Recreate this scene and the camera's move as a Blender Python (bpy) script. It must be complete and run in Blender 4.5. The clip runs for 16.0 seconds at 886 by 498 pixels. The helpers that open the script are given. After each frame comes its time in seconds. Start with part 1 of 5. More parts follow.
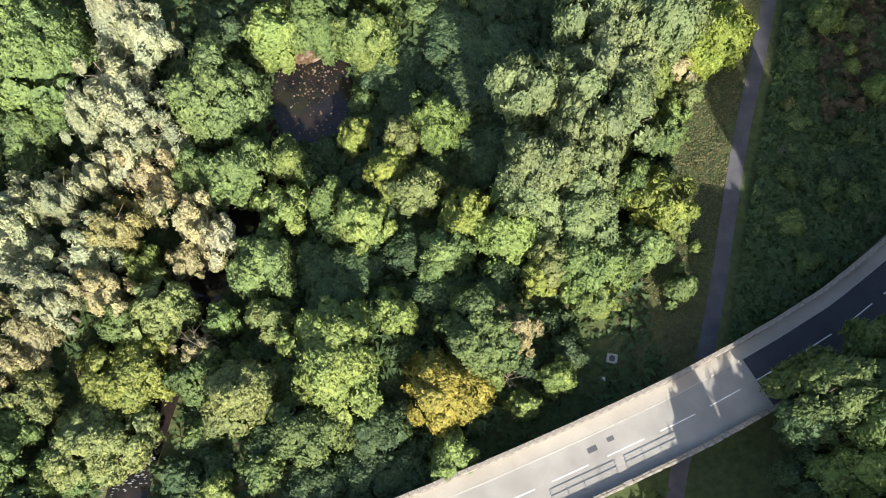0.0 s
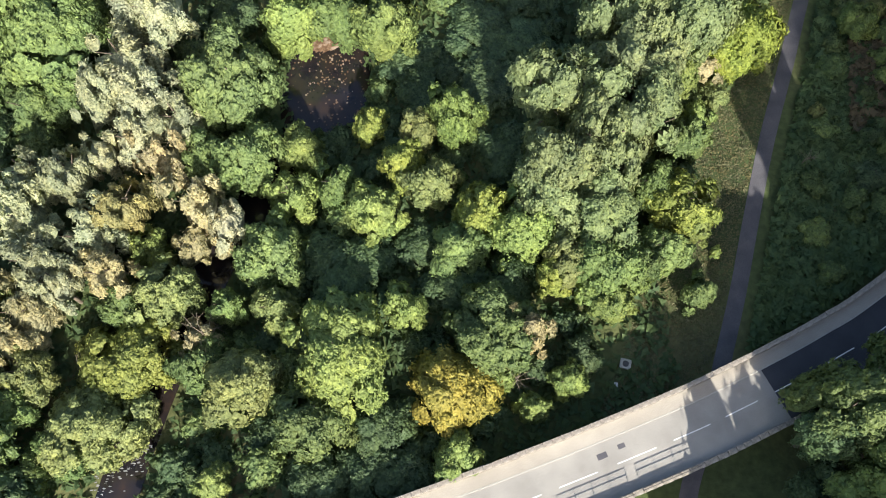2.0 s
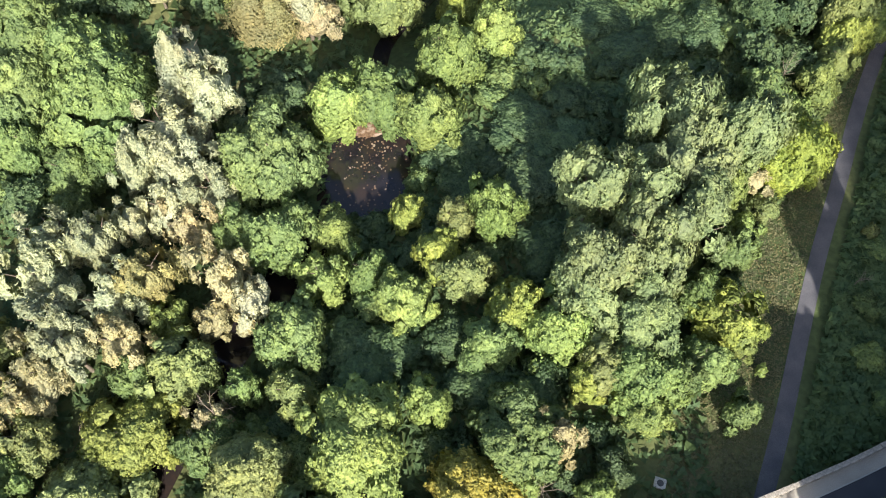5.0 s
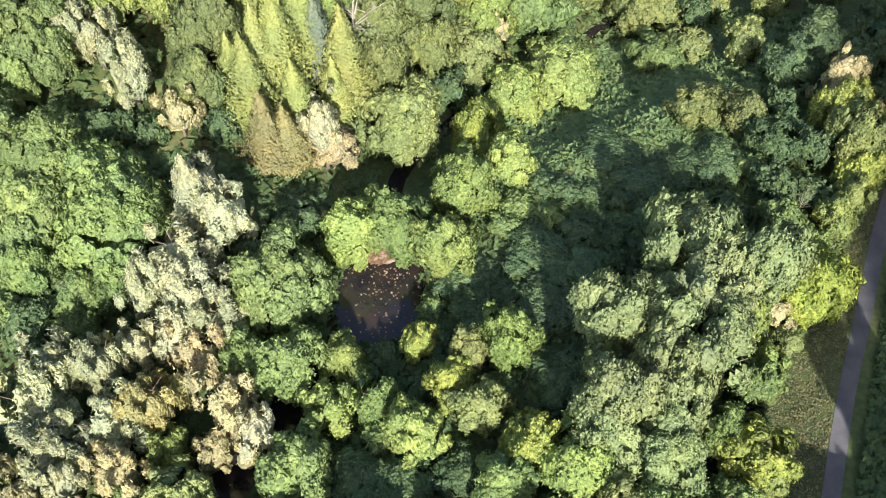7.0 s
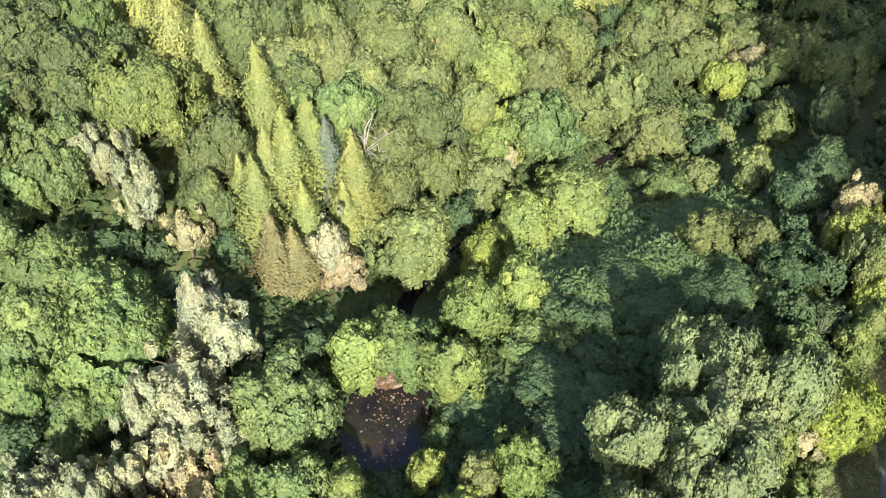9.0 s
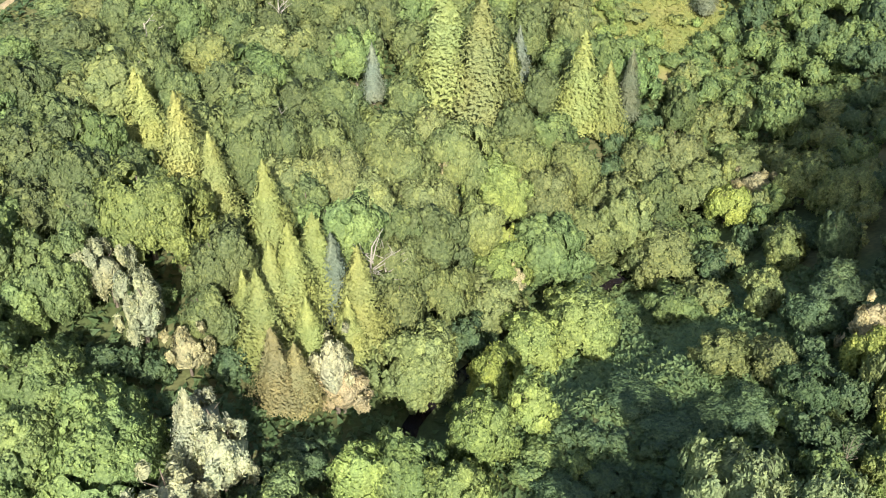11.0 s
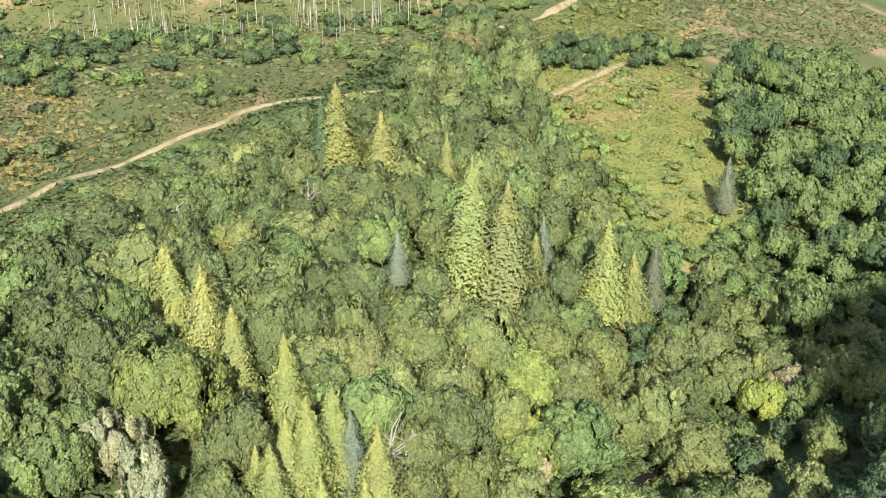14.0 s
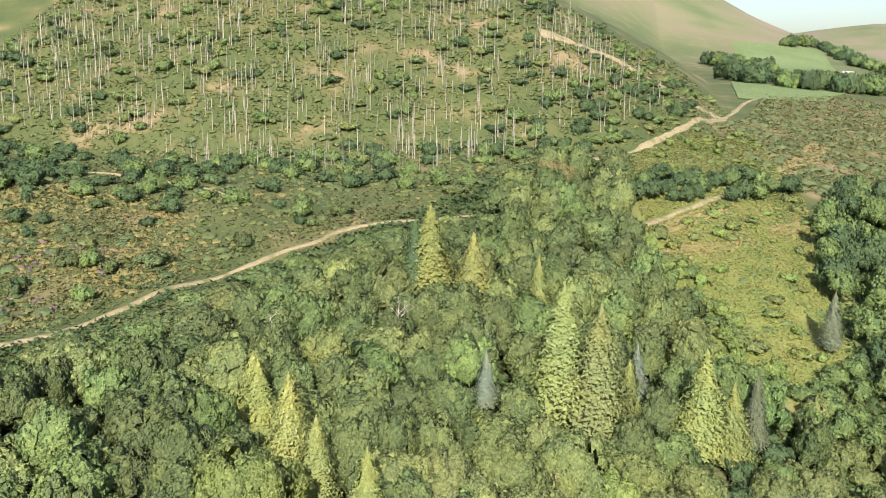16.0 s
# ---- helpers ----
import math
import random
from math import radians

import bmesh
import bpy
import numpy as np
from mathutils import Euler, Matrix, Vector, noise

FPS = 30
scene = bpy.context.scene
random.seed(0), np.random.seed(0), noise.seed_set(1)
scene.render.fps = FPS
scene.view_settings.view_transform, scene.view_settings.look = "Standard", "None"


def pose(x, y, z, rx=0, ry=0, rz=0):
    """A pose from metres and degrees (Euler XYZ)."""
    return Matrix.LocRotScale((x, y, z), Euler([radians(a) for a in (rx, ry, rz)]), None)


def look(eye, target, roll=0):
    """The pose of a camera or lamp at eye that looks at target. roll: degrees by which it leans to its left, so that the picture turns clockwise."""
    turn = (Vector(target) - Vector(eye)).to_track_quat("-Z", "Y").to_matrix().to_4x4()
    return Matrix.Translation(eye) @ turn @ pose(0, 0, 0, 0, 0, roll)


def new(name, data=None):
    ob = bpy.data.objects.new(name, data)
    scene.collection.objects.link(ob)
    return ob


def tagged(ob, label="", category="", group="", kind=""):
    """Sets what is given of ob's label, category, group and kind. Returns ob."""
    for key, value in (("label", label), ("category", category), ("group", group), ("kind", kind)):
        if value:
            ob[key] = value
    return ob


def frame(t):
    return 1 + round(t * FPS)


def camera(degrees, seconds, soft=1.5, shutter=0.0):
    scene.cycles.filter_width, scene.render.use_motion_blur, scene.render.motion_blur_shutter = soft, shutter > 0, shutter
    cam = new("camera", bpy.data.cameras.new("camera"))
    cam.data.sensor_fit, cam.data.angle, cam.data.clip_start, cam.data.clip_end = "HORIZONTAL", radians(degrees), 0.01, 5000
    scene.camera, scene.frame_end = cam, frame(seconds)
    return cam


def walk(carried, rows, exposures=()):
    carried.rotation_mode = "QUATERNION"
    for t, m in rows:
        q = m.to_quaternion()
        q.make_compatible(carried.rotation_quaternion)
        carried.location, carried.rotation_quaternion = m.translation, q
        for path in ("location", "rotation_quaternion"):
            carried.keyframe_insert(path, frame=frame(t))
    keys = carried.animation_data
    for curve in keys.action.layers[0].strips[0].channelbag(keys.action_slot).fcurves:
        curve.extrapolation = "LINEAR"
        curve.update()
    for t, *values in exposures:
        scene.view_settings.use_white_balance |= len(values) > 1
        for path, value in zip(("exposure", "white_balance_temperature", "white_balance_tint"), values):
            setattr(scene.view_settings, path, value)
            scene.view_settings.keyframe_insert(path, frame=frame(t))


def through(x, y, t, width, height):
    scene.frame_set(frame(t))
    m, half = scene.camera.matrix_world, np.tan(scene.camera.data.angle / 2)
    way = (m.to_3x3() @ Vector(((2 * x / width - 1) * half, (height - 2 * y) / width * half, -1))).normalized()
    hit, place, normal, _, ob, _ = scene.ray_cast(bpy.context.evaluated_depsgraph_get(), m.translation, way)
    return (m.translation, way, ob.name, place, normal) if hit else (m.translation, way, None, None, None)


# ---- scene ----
cam = camera(54.57, 16.0, 1.0)
walk(cam, [
    (0.0, look((-0.30, 0.10, 97.39), (1.09, 17.69, 50.61), -1.55)),
    (0.5, look((-0.65, 0.07, 96.71), (0.73, 17.74, 49.96), -0.97)),
    (1.0, look((-0.81, 0.04, 95.99), (0.49, 17.82, 49.28), -0.65)),
    (1.5, look((-0.85, -0.04, 95.24), (0.30, 17.85, 48.56), -0.60)),
    (2.0, look((-0.84, -0.15, 94.48), (0.09, 17.83, 47.83), -0.66)),
    (2.5, look((-0.82, -0.23, 93.72), (-0.07, 17.87, 47.12), -0.68)),
    (3.0, look((-0.87, -0.28, 92.95), (-0.53, 17.91, 46.38), -0.68)),
    (5.5, look((-1.65, -0.43, 89.29), (-2.31, 25.29, 46.42), -0.04)),
    (6.0, look((-1.79, -0.43, 88.59), (-2.65, 26.98, 46.78), -0.11)),
    (6.5, look((-1.91, -0.40, 87.88), (-2.93, 28.64, 47.19), -0.05)),
    (7.0, look((-2.02, -0.39, 87.15), (-3.21, 30.24, 47.65), -0.08)),
    (7.5, look((-2.10, -0.34, 86.38), (-3.45, 31.84, 48.14), -0.03)),
    (8.0, look((-2.19, -0.30, 85.65), (-3.69, 33.34, 48.68), -0.05)),
    (8.5, look((-2.32, -0.25, 84.92), (-4.03, 34.84, 49.34), -0.11)),
    (9.0, look((-2.50, -0.17, 84.16), (-4.29, 36.30, 50.01), 0.01)),
    (11.5, look((-3.33, 0.34, 80.18), (-5.65, 42.77, 53.83), 0.28)),
    (12.0, look((-3.53, 0.42, 79.32), (-5.96, 43.89, 54.73), 0.36)),
    (12.5, look((-3.75, 0.46, 78.45), (-6.25, 44.87, 55.62), 0.43)),
    (13.0, look((-3.95, 0.54, 77.64), (-6.64, 45.82, 56.59), 0.53)),
    (13.5, look((-4.12, 0.65, 76.84), (-7.00, 46.70, 57.58), 0.61)),
    (14.0, look((-4.28, 0.79, 76.07), (-7.91, 47.51, 58.63), 0.73)),
    (14.5, look((-4.44, 0.97, 75.29), (-9.94, 48.16, 59.69), 0.83)),
    (15.0, look((-4.62, 1.22, 74.52), (-11.94, 48.73, 60.74), 0.92)),
    (15.5, look((-4.83, 1.44, 73.80), (-13.58, 49.20, 61.85), 1.06)),
    (16.0, look((-5.08, 1.59, 73.11), (-14.11, 49.72, 63.00), 1.23)),
], exposures=[(0.0, 1.02), (3.0, 1.02), (5.5, 1.28), (7.5, 1.22), (9.0, 1.12), (12.5, 1.04), (14.5, 0.92), (16.0, 0.82)])

# ---- sky and sun ----
SUN_FROM = Vector((0.13, -0.83, 0.53)).normalized()
world = bpy.data.worlds.new("world")
scene.world = world
world.use_nodes = True
sky = world.node_tree.nodes.new("ShaderNodeTexSky")
sky.sky_type, sky.sun_disc = "NISHITA", False
sky.sun_elevation = math.asin(SUN_FROM.z)
sky.sun_rotation = math.atan2(SUN_FROM.x, SUN_FROM.y)
sky.air_density, sky.dust_density = 1.0, 2.5
background = world.node_tree.nodes["Background"]
background.inputs[1].default_value = 0.125
world.node_tree.links.new(sky.outputs[0], background.inputs[0])
sun = new("sun", bpy.data.lights.new("sun", "SUN"))
sun.data.energy, sun.data.angle, sun.data.color = 5.0, radians(0.6), (1.0, 0.94, 0.84)
sun.matrix_world = look(SUN_FROM * 200, (0, 0, 0))


# ---- materials ----
def material(name, rough=0.8, spec=0.3):
    m = bpy.data.materials.new(name)
    m.use_nodes = True
    b = m.node_tree.nodes["Principled BSDF"]
    b.inputs["Roughness"].default_value = rough
    b.inputs["Specular IOR Level"].default_value = spec
    return m, m.node_tree.nodes, m.node_tree.links, b


def ramp(nodes, *stops):
    r = nodes.new("ShaderNodeValToRGB")
    e = r.color_ramp.elements
    while len(e) < len(stops):
        e.new(0.5)
    for i, (p, c) in enumerate(stops):
        e[i].position, e[i].color = p, (*c, 1)
    return r


def noise_node(nodes, links, scale, detail=4.0, where=None):
    if where is None:
        where = nodes.new("ShaderNodeTexCoord").outputs["Object"]
    n = nodes.new("ShaderNodeTexNoise")
    n.inputs["Scale"].default_value, n.inputs["Detail"].default_value = scale, detail
    links.new(where, n.inputs["Vector"])
    return n


def mixed(nodes, links, a, b, fac, blend="MIX"):
    x = nodes.new("ShaderNodeMix")
    x.data_type, x.blend_type = "RGBA", blend
    for socket, v in ((x.inputs[0], fac), (x.inputs[6], a), (x.inputs[7], b)):
        if hasattr(v, "links"):
            links.new(v, socket)
        elif isinstance(v, tuple):
            socket.default_value = (*v, 1)
        else:
            socket.default_value = v
    return x.outputs[2]


def bumped(nodes, links, b, height, strength, distance=0.05):
    n = nodes.new("ShaderNodeBump")
    n.inputs["Strength"].default_value, n.inputs["Distance"].default_value = strength, distance
    links.new(height, n.inputs["Height"])
    links.new(n.outputs[0], b.inputs["Normal"])


def surface(name, scale, stops, fine=None, rough=0.85, bump=0.4, spec=0.3, distance=0.05):
    """A surface of two scales of noise: broad colours from stops, and a fine grain."""
    m, n, l, b = material(name, rough, spec)
    broad = noise_node(n, l, scale, 5)
    col = ramp(n, *stops)
    l.new(broad.outputs[0], col.inputs[0])
    grain = noise_node(n, l, fine or scale * 14, 6)
    g = ramp(n, (0.3, (0.72, 0.72, 0.72)), (0.7, (1.25, 1.25, 1.25)))
    l.new(grain.outputs[0], g.inputs[0])
    l.new(mixed(n, l, col.outputs[0], g.outputs[0], 1.0, "MULTIPLY"), b.inputs["Base Color"])
    bumped(n, l, b, grain.outputs[0], bump, distance)
    return m


def leaf_material(name, rough=0.55, through=0.2, contrast=1.0, grain=2.8, relief=0.62):
    """Leaves: each tree's own colour, varied from spray to spray, with the relief of single leaf clusters and light passing through."""
    m, n, l, b = material(name, rough, 0.22)
    info, geo = n.new("ShaderNodeObjectInfo"), n.new("ShaderNodeNewGeometry")
    k = contrast
    vary = ramp(n, (0.0, (1 - 0.24 * k, 1 - 0.20 * k, 1 - 0.24 * k)), (0.5, (0.99, 0.99, 0.98)), (1.0, (1 + 0.30 * k, 1 + 0.26 * k, 1 + 0.12 * k)))
    l.new(geo.outputs["Random Per Island"], vary.inputs[0])
    patch = noise_node(n, l, 0.55, 3)
    hue = ramp(n, (0.35, (0.90, 0.97, 1.03)), (0.65, (1.08, 1.03, 0.93)))
    l.new(patch.outputs[0], hue.inputs[0])
    wobble = noise_node(n, l, grain * 0.9, 3, geo.outputs["Position"])
    where = mixed(n, l, geo.outputs["Position"], wobble.outputs["Color"], 0.35 / grain, "ADD")
    cells = []
    for scale in (grain, grain * 0.42):
        v = n.new("ShaderNodeTexVoronoi")
        v.inputs["Scale"].default_value = scale
        l.new(where, v.inputs["Vector"])
        cells.append(v)
    pick = n.new("ShaderNodeSeparateColor")
    l.new(cells[0].outputs["Color"], pick.inputs[0])
    tone = ramp(n, (0.0, (0.74, 0.77, 0.76)), (0.5, (1.0, 1.0, 1.0)), (1.0, (1.22, 1.20, 1.12)))
    l.new(pick.outputs[0], tone.inputs[0])
    c = mixed(n, l, info.outputs["Color"], vary.outputs[0], 1.0, "MULTIPLY")
    c = mixed(n, l, c, hue.outputs[0], 1.0, "MULTIPLY")
    c = mixed(n, l, c, tone.outputs[0], 0.9 * k, "MULTIPLY")
    # Overall lift, strongest in blue, puts sky haze into the leaf colour
    c = mixed(n, l, c, (1.24, 1.16, 1.47), 1.0, "MULTIPLY")
    l.new(c, b.inputs["Base Color"])
    height = n.new("ShaderNodeMath")
    height.operation, height.inputs[1].default_value, height.inputs[2].default_value = "MULTIPLY_ADD", -2.0, 0.0
    l.new(cells[1].outputs["Distance"], height.inputs[0])
    both = n.new("ShaderNodeMath")
    both.operation = "SUBTRACT"
    l.new(height.outputs[0], both.inputs[0])
    l.new(cells[0].outputs["Distance"], both.inputs[1])
    bumped(n, l, b, both.outputs[0], relief, 0.40)
    t = n.new("ShaderNodeBsdfTranslucent")
    l.new(mixed(n, l, c, (1.25, 1.25, 0.6), 1.0, "MULTIPLY"), t.inputs[0])
    mix = n.new("ShaderNodeMixShader")
    mix.inputs[0].default_value = through
    l.new(b.outputs[0], mix.inputs[1])
    l.new(t.outputs[0], mix.inputs[2])
    l.new(mix.outputs[0], n["Material Output"].inputs[0])
    return m


def ground_material():
    """Soil and low growth of the valley, going over into tan moorland far off."""
    m = surface("undergrowth_soil", 0.035, ((0.30, (0.040, 0.060, 0.022)), (0.47, (0.065, 0.088, 0.030)),
                (0.60, (0.105, 0.110, 0.045)), (0.75, (0.175, 0.145, 0.080))), fine=1.3, bump=0.5, distance=0.25)
    n, l = m.node_tree.nodes, m.node_tree.links
    b = n["Principled BSDF"]
    near = b.inputs["Base Color"].links[0].from_socket
    at = n.new("ShaderNodeSeparateXYZ")
    l.new(n.new("ShaderNodeTexCoord").outputs["Object"], at.inputs[0])
    step = n.new("ShaderNodeMapRange")
    step.inputs[1].default_value, step.inputs[2].default_value = 900, 1500
    l.new(at.outputs["Y"], step.inputs[0])
    moor = ramp(n, (0.35, (0.105, 0.135, 0.058)), (0.5, (0.165, 0.170, 0.088)), (0.65, (0.215, 0.175, 0.125)))
    l.new(noise_node(n, l, 0.006, 6).outputs[0], moor.inputs[0])
    hill = n.new("ShaderNodeMapRange")
    hill.inputs[1].default_value, hill.inputs[2].default_value = 145, 185
    l.new(at.outputs["Y"], hill.inputs[0])
    heath = ramp(n, (0.32, (0.058, 0.080, 0.028)), (0.48, (0.078, 0.095, 0.033)), (0.58, (0.105, 0.108, 0.042)), (0.68, (0.21, 0.165, 0.090)))
    l.new(noise_node(n, l, 0.045, 8).outputs[0], heath.inputs[0])
    near = mixed(n, l, near, heath.outputs[0], hill.outputs[0])
    fern = n.new("ShaderNodeVectorMath")
    fern.operation = "SUBTRACT"
    fern.inputs[1].default_value = (34, 258, 0)
    l.new(n.new("ShaderNodeTexCoord").outputs["Object"], fern.inputs[0])
    oval = n.new("ShaderNodeVectorMath")
    oval.operation = "MULTIPLY"
    oval.inputs[1].default_value = (1 / 34, 1 / 72, 0)
    l.new(fern.outputs[0], oval.inputs[0])
    far_off = n.new("ShaderNodeVectorMath")
    far_off.operation = "LENGTH"
    l.new(oval.outputs[0], far_off.inputs[0])
    within = n.new("ShaderNodeMapRange")
    within.inputs[1].default_value, within.inputs[2].default_value = 1.1, 0.85
    l.new(far_off.outputs["Value"], within.inputs[0])
    bank = ramp(n, (0.35, (0.130, 0.165, 0.046)), (0.55, (0.180, 0.196, 0.056)), (0.72, (0.225, 0.200, 0.085)))
    l.new(noise_node(n, l, 0.09, 6).outputs[0], bank.inputs[0])
    near = mixed(n, l, near, bank.outputs[0], within.outputs[0])
    l.new(mixed(n, l, near, moor.outputs[0], step.outputs[0]), b.inputs["Base Color"])
    return m


LEAF = leaf_material("leaf")
NEEDLE = leaf_material("needle", 0.6, 0.12, 0.5, 2.2, 0.5)
LOW = leaf_material("low_growth", 0.65, 0.15, 0.35, 1.6, 0.4)
BARK = surface("bark", 1.5, ((0.3, (0.10, 0.08, 0.06)), (0.7, (0.20, 0.17, 0.13))), bump=0.7)
DEADWOOD = surface("dead_wood", 0.8, ((0.3, (0.26, 0.24, 0.205)), (0.7, (0.41, 0.38, 0.325))), bump=0.5)
GROUND = ground_material()
ASPHALT_OLD = surface("worn_asphalt", 0.35, ((0.3, (0.25, 0.24, 0.22)), (0.7, (0.34, 0.325, 0.295))), fine=22, bump=0.15, distance=0.01)
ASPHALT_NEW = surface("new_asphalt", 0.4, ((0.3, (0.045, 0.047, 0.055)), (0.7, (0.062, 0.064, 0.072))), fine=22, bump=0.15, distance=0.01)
ASPHALT_PATH = surface("path_asphalt", 0.5, ((0.3, (0.075, 0.074, 0.085)), (0.7, (0.115, 0.112, 0.122))), fine=18, bump=0.2, distance=0.01)
PAVING = surface("pavement_asphalt", 0.3, ((0.3, (0.30, 0.275, 0.235)), (0.7, (0.40, 0.37, 0.32))), fine=16, bump=0.2, distance=0.01)
CONCRETE = surface("kerb_concrete", 0.9, ((0.3, (0.34, 0.33, 0.30)), (0.7, (0.46, 0.45, 0.41))), fine=12)
STONE = surface("wall_stone", 1.2, ((0.3, (0.20, 0.18, 0.15)), (0.55, (0.30, 0.27, 0.23)), (0.75, (0.40, 0.37, 0.32))), fine=9, bump=0.6)
PAINT = surface("road_paint", 2.0, ((0.3, (0.62, 0.62, 0.60)), (0.7, (0.80, 0.80, 0.78))), fine=30, bump=0.1)
FOAM = surface("foam", 3.0, ((0.3, (0.14, 0.145, 0.15)), (0.7, (0.30, 0.31, 0.32))), fine=20)
IRON = surface("dark_iron", 3.0, ((0.3, (0.05, 0.05, 0.05)), (0.7, (0.10, 0.095, 0.09))), rough=0.5)
DIRT = surface("dry_track", 0.22, ((0.32, (0.15, 0.145, 0.065)), (0.46, (0.25, 0.205, 0.12)), (0.56, (0.30, 0.245, 0.15)), (0.68, (0.14, 0.145, 0.06))), fine=4, bump=0.5)
MUD = surface("brown_silt", 1.3, ((0.34, (0.075, 0.042, 0.022)), (0.5, (0.15, 0.095, 0.058)), (0.62, (0.27, 0.21, 0.165))), fine=6, bump=0.5)
FIELD = surface("pasture", 0.01, ((0.35, (0.13, 0.18, 0.07)), (0.65, (0.17, 0.22, 0.09))), fine=0.4, bump=0.2)


def water_material():
    m, n, l, b = material("dark_water", 0.08, 0.5)
    tone = noise_node(n, l, 0.35, 4)
    col = ramp(n, (0.35, (0.012, 0.012, 0.016)), (0.6, (0.022, 0.017, 0.016)), (0.8, (0.045, 0.028, 0.018)))
    l.new(tone.outputs[0], col.inputs[0])
    l.new(col.outputs[0], b.inputs["Base Color"])
    bumped(n, l, b, noise_node(n, l, 3.0, 3).outputs[0], 0.15, 0.03)
    return m


WATER = water_material()


# ---- the lie of the land ----
STREAM = ((-60, -60, -5), (-45, -25, -5), (-36, 14, -4.2), (-26, 39, -3.8), (-13, 58, -3.4), (-11, 70, -3.4), (-12, 85, -6), (-4, 100, -8.5),
          (7, 115, -11), (22, 129, -12), (47, 165, -11), (80, 215, -5), (140, 320, 6), (260, 560, 22), (420, 1000, 32), (800, 2000, 50), (1400, 4300, 60))
SHOULDER = ((-900, 330), (-190, 305), (-90, 330), (10, 365), (45, 420), (58, 520), (70, 800), (60, 1600), (30, 3000), (-20, 6000))


def smooth(v, a, b):
    t = np.clip((np.asarray(v, float) - a) / (b - a), 0, 1)
    return t * t * (3 - 2 * t)


def along(line, x, y):
    """Signed distance to a line on the plan (positive on its left), and its third coordinate at the nearest spot."""
    x, y = np.asarray(x, float), np.asarray(y, float)
    best, side, height = np.full(x.shape, 1e9), np.ones(x.shape), np.zeros(x.shape)
    for a, b in zip(line, line[1:]):
        dx, dy = b[0] - a[0], b[1] - a[1]
        t = np.clip(((x - a[0]) * dx + (y - a[1]) * dy) / (dx * dx + dy * dy), 0, 1)
        px, py = a[0] + t * dx, a[1] + t * dy
        d = np.hypot(x - px, y - py)
        s = np.sign(dx * (y - a[1]) - dy * (x - a[0]))
        near = d < best
        best, side = np.where(near, d, best), np.where(near, s, side)
        if len(a) > 2:
            height = np.where(near, a[2] + t * (b[2] - a[2]), height)
    return best * np.where(side == 0, 1, side), height


def land(x, y):
    """The height of the ground."""
    x, y = np.asarray(x, float), np.asarray(y, float)
    d, zs = along(STREAM, x, y)
    west = np.maximum(d - 4, 0)
    cap = np.clip(28 + 0.26 * (y - 150), 20, 50)
    rise = 0.43 * west
    rise = cap * (1 - np.exp(-(rise / cap) * 1.25)) * smooth(y, 50, 96) + 2.0 * smooth(west, 0, 12)
    e = np.maximum(-d - 3.5, 0)
    wide = 14 + 26 * smooth(y, 70, 110)
    bank = (0.2 - zs) * smooth(e, 0, wide) * (1 - smooth(y, 250, 420)) + 0.05 * np.maximum(e - 60, 0)
    bank = bank + 0.42 * np.maximum(x - 58 - 0.25 * np.maximum(y - 60, 0), 0) * (1 - smooth(y, 140, 330)) * (1 - smooth(x, 130, 330) * 0.6)
    z = zs + np.where(d > 0, rise, bank) + 1.6 * (1 - smooth(np.abs(d), 0, 3.5)) * -0.6
    q, _ = along(SHOULDER, x, y)
    hill = np.maximum(q, 0)
    z = z + 190 * (1 - np.exp(-hill * 0.60 / 190)) * smooth(y, 180, 330)
    z = z + 240 * np.exp(-((x + 60) / 365) ** 2 - ((y - 2000) / 520) ** 2) * smooth(y, 900, 1500)
    z = z + 120 * np.exp(-((x - 1050) / 620) ** 2 - ((y - 3250) / 620) ** 2) + 60 * smooth(y, 2300, 3400)
    # Unseen ridge to the south-east, added to shade the path and gully
    z = z + 304 * smooth(-y, 30, 400) ** 0.8 * smooth(x, 8, 148)
    pool = 1 - smooth(np.hypot((x + 12.6) / 5.2, (y - 62.3) / 8.3), 0.75, 1.2)
    z = z * (1 - pool) - 4.3 * pool
    z = z + 0.5 * np.sin(x * 0.21 + 1.3 * np.sin(y * 0.11)) * np.sin(y * 0.17) * smooth(np.abs(d), 6, 20) * smooth(y, 70, 100)
    return z


def spread(lo, hi, inner_lo, inner_hi, step, growth=1.16):
    """Grid lines, close together inside and wider apart outwards."""
    v = list(np.arange(inner_lo, inner_hi + step, step))
    s = step
    while v[-1] < hi:
        s *= growth
        v.append(v[-1] + s)
    s = step
    while v[0] > lo:
        s *= growth
        v.insert(0, v[0] - s)
    return np.array(v)


def mesh_of(name, verts, faces, mat, smooth_faces=False):
    me = bpy.data.meshes.new(name)
    me.from_pydata(verts, [], faces)
    me.materials.append(mat)
    if smooth_faces:
        me.polygons.foreach_set("use_smooth", [True] * len(me.polygons))
    me.update()
    return me


gx, gy = spread(-2600, 2600, -240, 150, 3.2), spread(-300, 4300, -40, 470, 3.2)
X, Y = np.meshgrid(gx, gy)
Z = land(X, Y)
nx, ny = len(gx), len(gy)
ground = new("ground", mesh_of("ground", np.stack([X.ravel(), Y.ravel(), Z.ravel()], 1).tolist(),
             [(j * nx + i, j * nx + i + 1, (j + 1) * nx + i + 1, (j + 1) * nx + i) for j in range(ny - 1) for i in range(nx - 1)], GROUND, True))
LINES_X, LINES_Y, HEIGHTS = gx.tolist(), gy.tolist(), Z.tolist()


